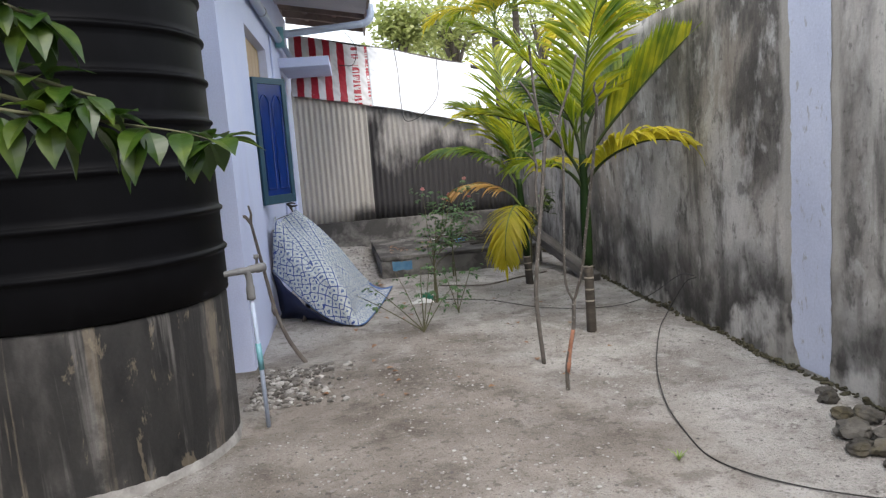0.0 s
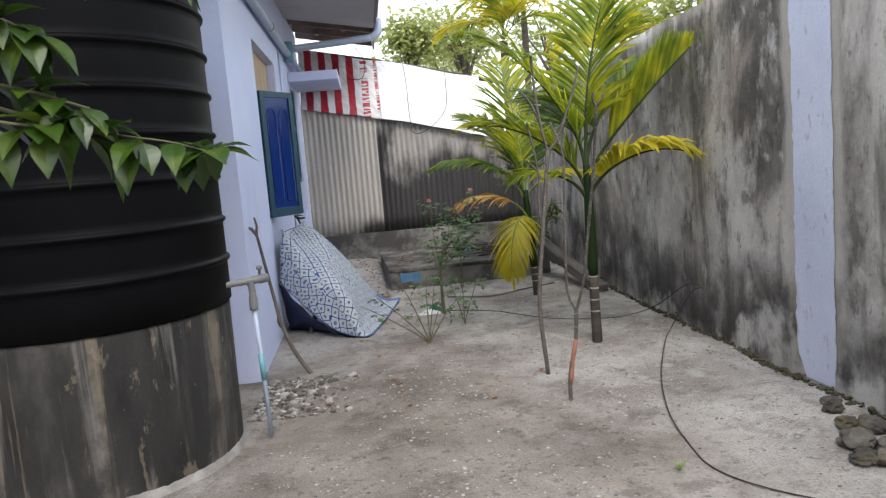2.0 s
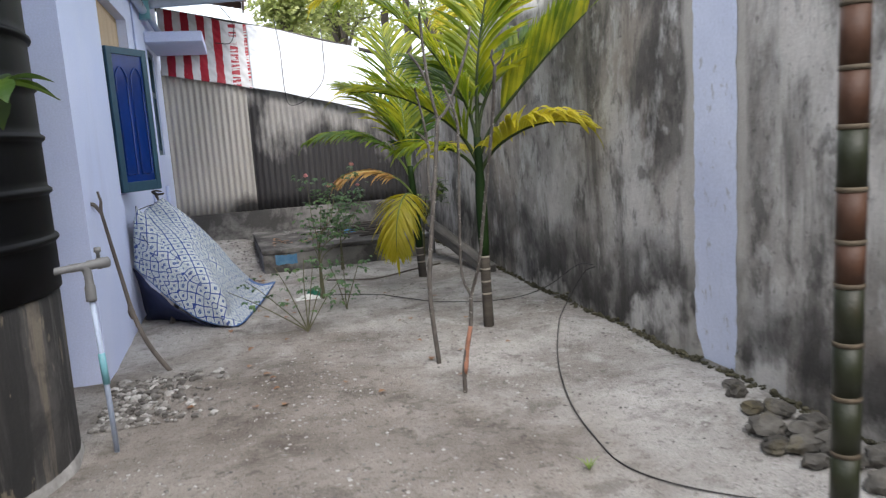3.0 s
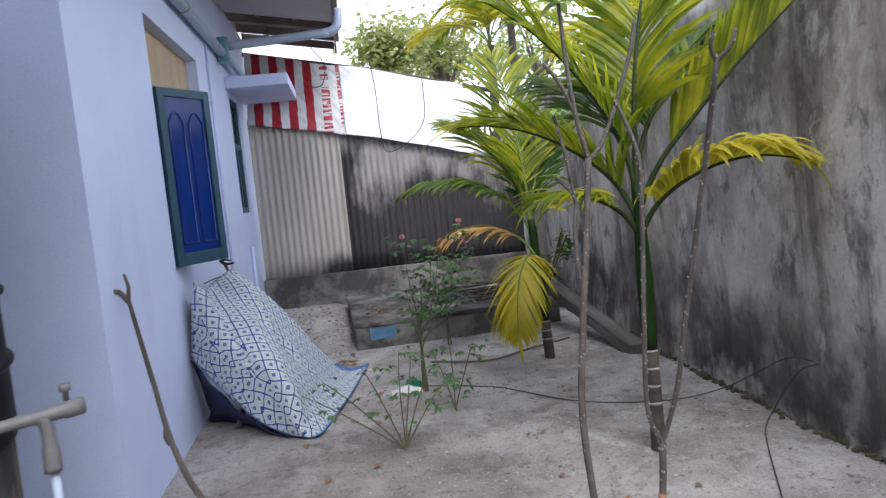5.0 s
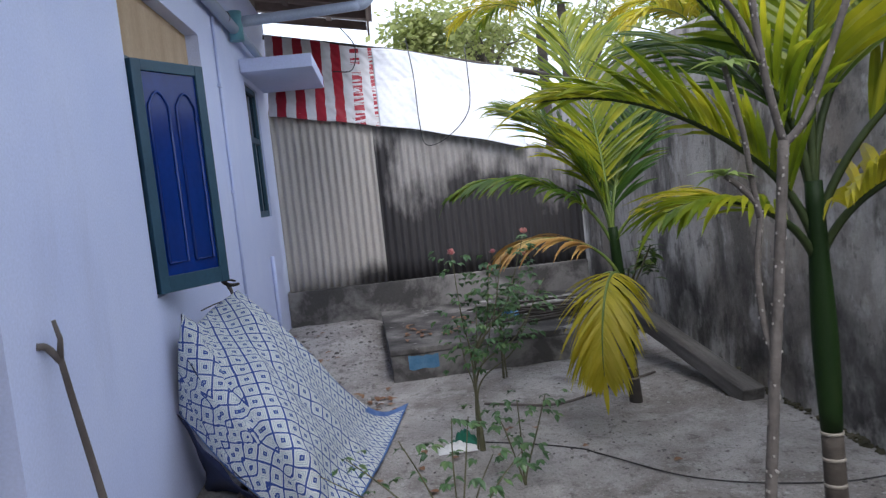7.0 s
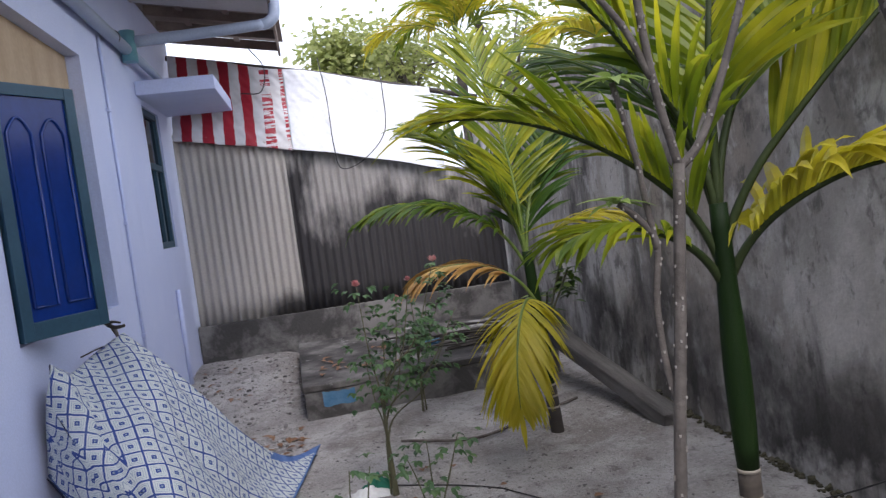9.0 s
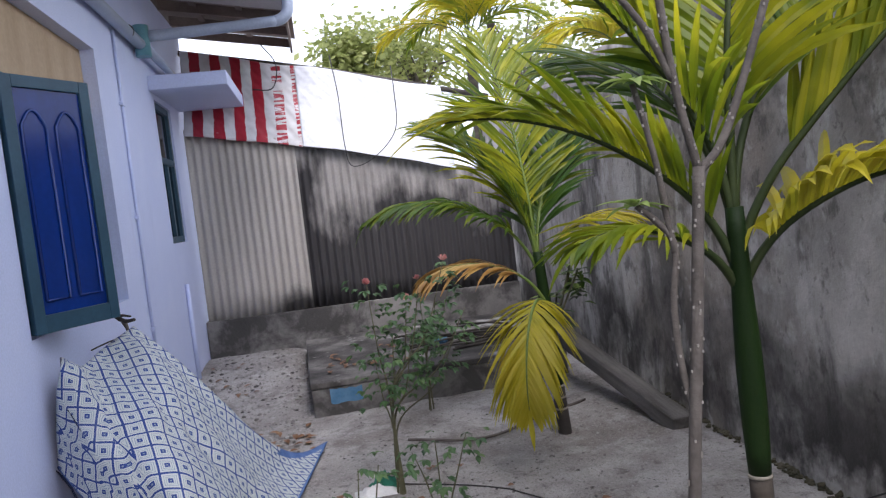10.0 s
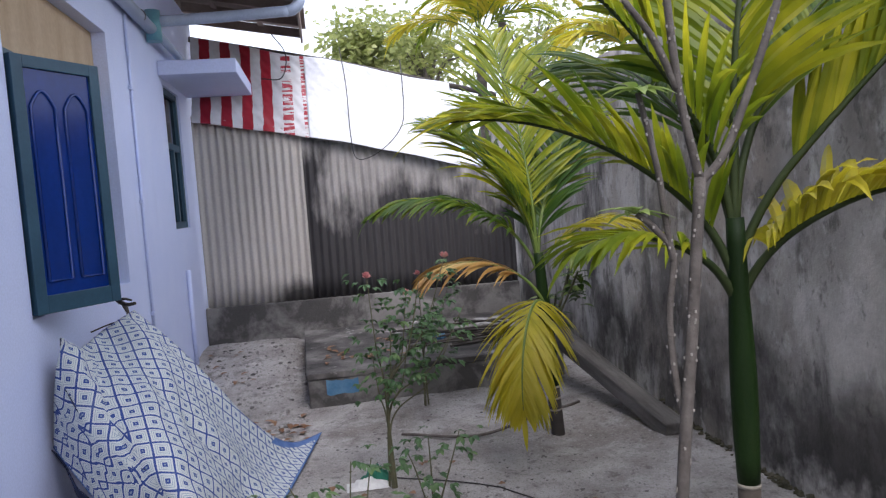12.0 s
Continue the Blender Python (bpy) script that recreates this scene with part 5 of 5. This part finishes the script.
# overhanging tree at the start of the walk
rng = random.Random(43)
over = thing("overhanging_tree", -1.35, 1.2, 0, "dark-leaved tree whose leafy twigs hang into the yard", "tree")
part("trunk", tube(bend((-1.35, 1.2, -0.05), (-1.4, 1.25, 1), (-1.3, 1.3, 2.1)), [0.06 - 0.0015 * k for k in range(17)], 10), BARK, over)
for pts, n in ((((-1.3, 1.3, 2.05), (-0.72, 1.72, 1.93), (-0.17, 2, 1.73), (0.13, 2.1, 1.62), (0.35, 2.14, 1.57), (0.46, 2.17, 1.53)), 30), (((-1.3, 1.3, 2), (-0.57, 1.82, 2.02), (-0.09, 2, 1.93), (0.07, 2.04, 1.87)), 30),
               (((-1.35, 1.28, 1.8), (-0.67, 1.82, 1.85), (-0.07, 2.02, 1.75), (0.17, 2.07, 1.67)), 22), (((-1.3, 1.3, 1.9), (-0.67, 1.77, 1.87), (-0.12, 1.97, 1.67), (0.09, 2.02, 1.62)), 12), (((-1.3, 1.3, 2.1), (-0.57, 2.12, 2.37), (-0.07, 2.62, 2.27), (0.25, 2.87, 2.23)), 12)):
    line = bend(*pts, n=8)
    tw = part("twig", tube(line, [0.012 - 0.0003 * k for k in range(len(line))], 6), TWIG, over)
    bm = bmesh.new()
    for q in range(n):
        s = 0.55 + 0.45 * rng.random() if q > 3 else 0.97
        p = along(line, s)
        a = rng.uniform(-2.6, 2.2)
        w = Vector((math.cos(a), math.sin(a), rng.uniform(-1.3, 0.5)))
        blade(bm, p + w * 0.02, w, rng.uniform(0.09, 0.155), rng.uniform(0.055, 0.085), curl=0.4)
    part("leaves", bm, BROAD_LEAF, tw, "glossy pointed green leaves")
# high crown, unseen from the walk, added to shade the tank and plinth
for k in range(5):
    tip = Vector((-1.3 + rng.uniform(-0.7, 0.9), 1.6 + rng.uniform(-0.9, 1.3), rng.uniform(3.2, 4.2)))
    lb = part("limb", tube(bend((-1.3, 1.3, 2.05), Vector((-1.3, 1.35, 2.6)).lerp(tip, 0.4), tip), [0.035 - 0.0015 * q for q in range(17)], 6), BARK, over)
    bm = bmesh.new()
    for q in range(330):
        c = tip + Vector((rng.gauss(0, 0.5), rng.gauss(0, 0.5), rng.gauss(0, 0.25)))
        c.z = max(c.z, 2.85)
        a = rng.uniform(0, 6.283)
        blade(bm, c, Vector((math.cos(a), math.sin(a), rng.uniform(-0.8, 0.3))), rng.uniform(0.1, 0.16), 0.06)
    part("leaves", bm, BROAD_LEAF, lb)

# ---- ground clutter ----
ROCK = surface("coral_rock", [(0.36, (0.05, 0.046, 0.04)), (0.62, (0.16, 0.148, 0.13))], 7, 50, 0.95, 0.6, [((0.16, 0.13, 0.06), 5, (1, 1, 1), 0.55, 0.68, 0.5)], vary=0.4, dist=0.015)
RUBBLE = pebbly("rubble", [(0.15, (0.07, 0.064, 0.058)), (0.6, (0.17, 0.158, 0.145)), (0.92, (0.45, 0.44, 0.42))])


def stone(bm, c, r, rng, sub=2):
    vs = bmesh.ops.create_icosphere(bm, subdivisions=sub, radius=1)["verts"]
    off = Vector((rng.random() * 50, 0, 0))
    k = Vector((r * rng.uniform(0.8, 1.3), r * rng.uniform(0.7, 1.1), r * rng.uniform(0.5, 0.8)))
    for v in vs:
        f = 1 + 0.38 * noise.noise(v.co * 1.7 + off) + (0.16 * noise.noise(v.co * 4.5 + off) if sub > 1 else 0.25 * noise.noise(v.co * 5 + off))
        v.co = Vector(c) + Vector((v.co.x * k.x, v.co.y * k.y, v.co.z * k.z)) * f


rng = random.Random(51)
for cx, cy, r in ((3.13, 3.32, 0.06), (3.0, 2.96, 0.085), (3.1, 2.86, 0.07), (3.16, 3.08, 0.075), (3.02, 2.76, 0.085), (3.14, 2.72, 0.09), (2.93, 2.82, 0.06), (3.2, 2.92, 0.07), (3.08, 3.15, 0.05), (3.2, 3.45, 0.05),
                  (3.18, 2.55, 0.09), (3.06, 2.58, 0.075), (2.96, 2.64, 0.06), (3.15, 2.35, 0.085), (3.04, 2.4, 0.07)):
    bm = bmesh.new()
    stone(bm, (cx, cy, r * 0.38 + ground_height(cx, cy)), r * 0.85, rng, 3)
    tagged(finish("stone", bm, ROCK, smooth=False), "rough grey-brown coral stone heaped by the wall", "stone", "heap of stones")
bm = bmesh.new()
for k in range(620):
    x, y = 0.06 + abs(rng.gauss(0, 0.26)), rng.uniform(4.3, 5.15)
    if x < 0.75:
        stone(bm, (x, y, ground_height(x, y) + 0.008), rng.choice((0.006, 0.009, 0.013, 0.018, 0.026)), rng, 1)
tagged(finish("rubble", bm, RUBBLE), "scattered grey and white rubble beside the tank plinth", "rubble", kind="stuff")
bm = bmesh.new()
bmesh.ops.create_icosphere(bm, subdivisions=1, radius=1)
ico_v = [v.co.copy() for v in bm.verts]
ico_f = [[v.index for v in f.verts] for f in bm.faces]
bm.free()
verts, faces = [], []
for k in range(16000):
    x, y = rng.uniform(0.15, 3.3), 1.2 + 9.4 * rng.random() ** 1.4
    if (x - TX) ** 2 + (y - TY) ** 2 < 0.65 or noise.noise((x * 1.2, y * 1.2, 8)) < rng.uniform(-0.5, 0.35):
        continue
    r = rng.choice((0.0025, 0.003, 0.0035, 0.004, 0.005, 0.006, 0.007, 0.010))
    kx, ky, kz = r * rng.uniform(0.8, 1.4), r * rng.uniform(0.7, 1.2), r * rng.uniform(0.5, 0.8)
    n0, g = len(verts), ground_height(x, y)
    verts += [(x + v.x * kx * rng.uniform(0.8, 1.1), y + v.y * ky, g + v.z * kz) for v in ico_v]
    faces += [[n0 + q for q in f] for f in ico_f]
me = bpy.data.meshes.new("gravel")
me.from_pydata(verts, [], faces)
GRIT = pebbly("grit", [(0.1, (0.07, 0.064, 0.06)), (0.5, (0.26, 0.245, 0.23)), (0.9, (0.42, 0.41, 0.39))])
me.materials.append(GRIT)
tagged(new("gravel", me), "fine coral gravel and grit strewn over the sand", "gravel", kind="stuff")
bm = bmesh.new()
for k in range(700):
    x, y = rng.uniform(0.1, 1.05), rng.uniform(7.9, 10.8)
    stone(bm, (x, y, ground_height(x, y) + 0.005), rng.choice((0.004, 0.006, 0.008, 0.011, 0.018)), rng, 1)
tagged(finish("rubble", bm, GRIT), "grey rubble and chippings before the rear fence", "rubble", kind="stuff")
# mossy footing along the boundary wall
MOSS = surface("mossy_edge", [(0.3, (0.035, 0.033, 0.02)), (0.6, (0.075, 0.068, 0.04)), (0.75, (0.14, 0.125, 0.09))], 9, 60, 0.95, 0.5)
bm = bmesh.new()
for k in range(900):
    y = 2.0 + 8.0 * rng.random()
    clump = noise.noise((y * 2.2, 0, 3))
    x = wall_x(y) - abs(rng.gauss(0, 0.02 + 0.02 * max(0, clump)))
    stone(bm, (x, y, ground_height(x, y) + abs(rng.gauss(0, 0.012 + 0.03 * max(0, clump)))), rng.uniform(0.006, 0.02), rng, 1)
tagged(finish("moss", bm, MOSS), "dark moss and crumbs along the foot of the wall", "moss", kind="stuff")

DRY = leafy("dry_leaf", [(0.25, (0.12, 0.06, 0.03)), (0.55, (0.22, 0.11, 0.05)), (0.8, (0.32, 0.2, 0.1))], 9, 0.15)
bm = bmesh.new()
for x0, x1, y0, y1, n, zz in ((0.7, 1.05, 7.85, 8.4, 26, 0), (1.2, 1.85, 8.9, 9.7, 26, 0.255), (0.5, 2.6, 4.2, 7.4, 34, 0), (0.1, 0.6, 9.3, 10.4, 14, 0)):
    for k in range(n):
        x, y = rng.uniform(x0, x1), rng.uniform(y0, y1)
        a = rng.uniform(0, 6.283)
        blade(bm, Vector((x, y, (zz or ground_height(x, y)) + 0.012)), Vector((math.cos(a), math.sin(a), rng.uniform(0.0, 0.3))), rng.uniform(0.05, 0.11) * (0.6 if n == 34 else 1), 0.04, curl=0.2)
tagged(finish("fallen_leaves", bm, DRY), "curled brown fallen leaves on sand and cement", "leaves", kind="stuff")

# cables lying in the yard
def lay(pts, r=0.0038):
    return tube([Vector((p.x, p.y, max(p.z, ground_height(p.x, p.y) + r))) for p in bend(*pts, n=10)], r, 6)


tagged(finish("ground_cable", lay([(3.32, 5.12, 0.38), (3.27, 5.2, 0.33), (3.2, 5.3, 0.14), (3.08, 5.22, 0.01), (2.68, 4.41, 0.01), (2.43, 3.74, 0.01), (2.33, 3.29, 0.01), (2.31, 2.92, 0.01), (2.52, 2.6, 0.01), (2.95, 2.3, 0.01)]), RUBBER), "black cable snaking over the sand from the wall", "cable")
tagged(finish("ground_cable", lay([(1.5, 7.05, 0.01), (2.0, 6.75, 0.01), (2.42, 6.2, 0.01), (2.9, 5.95, 0.02), (3.18, 5.75, 0.12), (3.29, 5.35, 0.36), (3.325, 5.17, 0.385)]), RUBBER), "thin black cable from the rag to the wall", "cable")
tagged(finish("ground_stick", lay([(1.65, 7.7, 0.02), (2.1, 7.5, 0.02), (2.55, 7.75, 0.02), (2.9, 7.9, 0.02)], 0.009), BARK), "thin dry stick lying on the sand", "stick")
CLOTH_W = surface("white_rag", [(0.3, (0.6, 0.6, 0.58)), (0.7, (0.75, 0.75, 0.73))], 9, 90, 0.9, 0.3)
CLOTH_G = surface("green_rag", [(0.3, (0.01, 0.10, 0.06)), (0.7, (0.02, 0.16, 0.10))], 9, 90, 0.8, 0.3)
rag = thing("rag", 1.42, 7.0, 0, "crumpled green and white rag on the sand", "rag")
for name, cx, cy, rx, ry, h, mat in (("white_fold", 1.39, 6.97, 0.11, 0.06, 0.05, CLOTH_W), ("green_fold", 1.44, 7.05, 0.08, 0.05, 0.10, CLOTH_G)):
    bm = bmesh.new()
    rows = [[bm.verts.new((cx + rx * (i / 8 - 1) + 0.01 * noise.noise((i, j, 1)), cy + ry * (j / 6 - 1), 0.004 + ground_height(cx, cy) + h * max(0, (1 - (i / 8 - 1) ** 2) * (1 - (j / 6 - 1) ** 2)) * (0.6 + 0.7 * noise.noise((i * 0.5, j * 0.6, 5))))) for i in range(17)] for j in range(13)]
    for a, b2 in zip(rows, rows[1:]):
        for k in range(16):
            bm.faces.new((a[k], a[k + 1], b2[k + 1], b2[k])).smooth = True
    part(name, bm, mat, rag)

# things on the cement box
bm = bmesh.new()
for v in bmesh.ops.create_grid(bm, x_segments=10, y_segments=6, size=0.5)["verts"]:
    v.co = T @ Vector((0.25 + v.co.x * 0.24, -0.003, 0.135 + v.co.y * 0.11 + 0.012 * noise.noise((v.co.x * 9, v.co.y * 9, 0))))
part("paint_patch", bm, surface("blue_paint", [(0.3, (0.06, 0.17, 0.30)), (0.7, (0.12, 0.25, 0.38))], 12, 60, 0.8, 0.2), cement_box, "faded blue patch of paint")
bm = bmesh.new()
for k in range(26):
    a = rng.uniform(-0.5, 0.5)
    p = T @ Vector((1.35 + rng.uniform(-0.25, 0.3), 0.7 + rng.uniform(-0.3, 0.3), 0.262 + rng.uniform(0, 0.09)))
    w = Vector((math.cos(a), math.sin(a), rng.uniform(-0.08, 0.08))) * rng.uniform(0.2, 0.45)
    tube([p - w, p + w * 0.2 + Vector((0, 0, 0.01)), p + w], 0.009, 5, bm=bm)
tagged(finish("stick_pile", bm, DARK_WOOD), "dark heap of dry sticks on the cement box", "stick pile", kind="stuff")
bm = bmesh.new()
stone(bm, T @ Vector((1.12, 0.75, 0.29)), 0.07, rng, 3)
tagged(finish("plastic_bag", bm, surface("blue_plastic", [(0.3, (0.05, 0.2, 0.42)), (0.7, (0.15, 0.35, 0.55))], 14, 60, 0.35, 0.3)), "small crumpled blue plastic bag on the sticks", "plastic bag")
# sprouting weed
weed = bmesh.new()
for k in range(9):
    a = 6.283 * k / 9
    strip(weed, Vector((2.16, 2.98, ground_height(2.16, 2.98))), Vector((math.cos(a) * 0.5, math.sin(a) * 0.5, 1)), Vector((0, 0, -1)), rng.uniform(0.05, 0.09), 0.008, Vector((0, 0, 1)).cross(Vector((math.cos(a), math.sin(a), 0))), 0.8)
tagged(finish("weed", weed, LIME_LEAF), "small green weed sprouting from the sand", "weed")
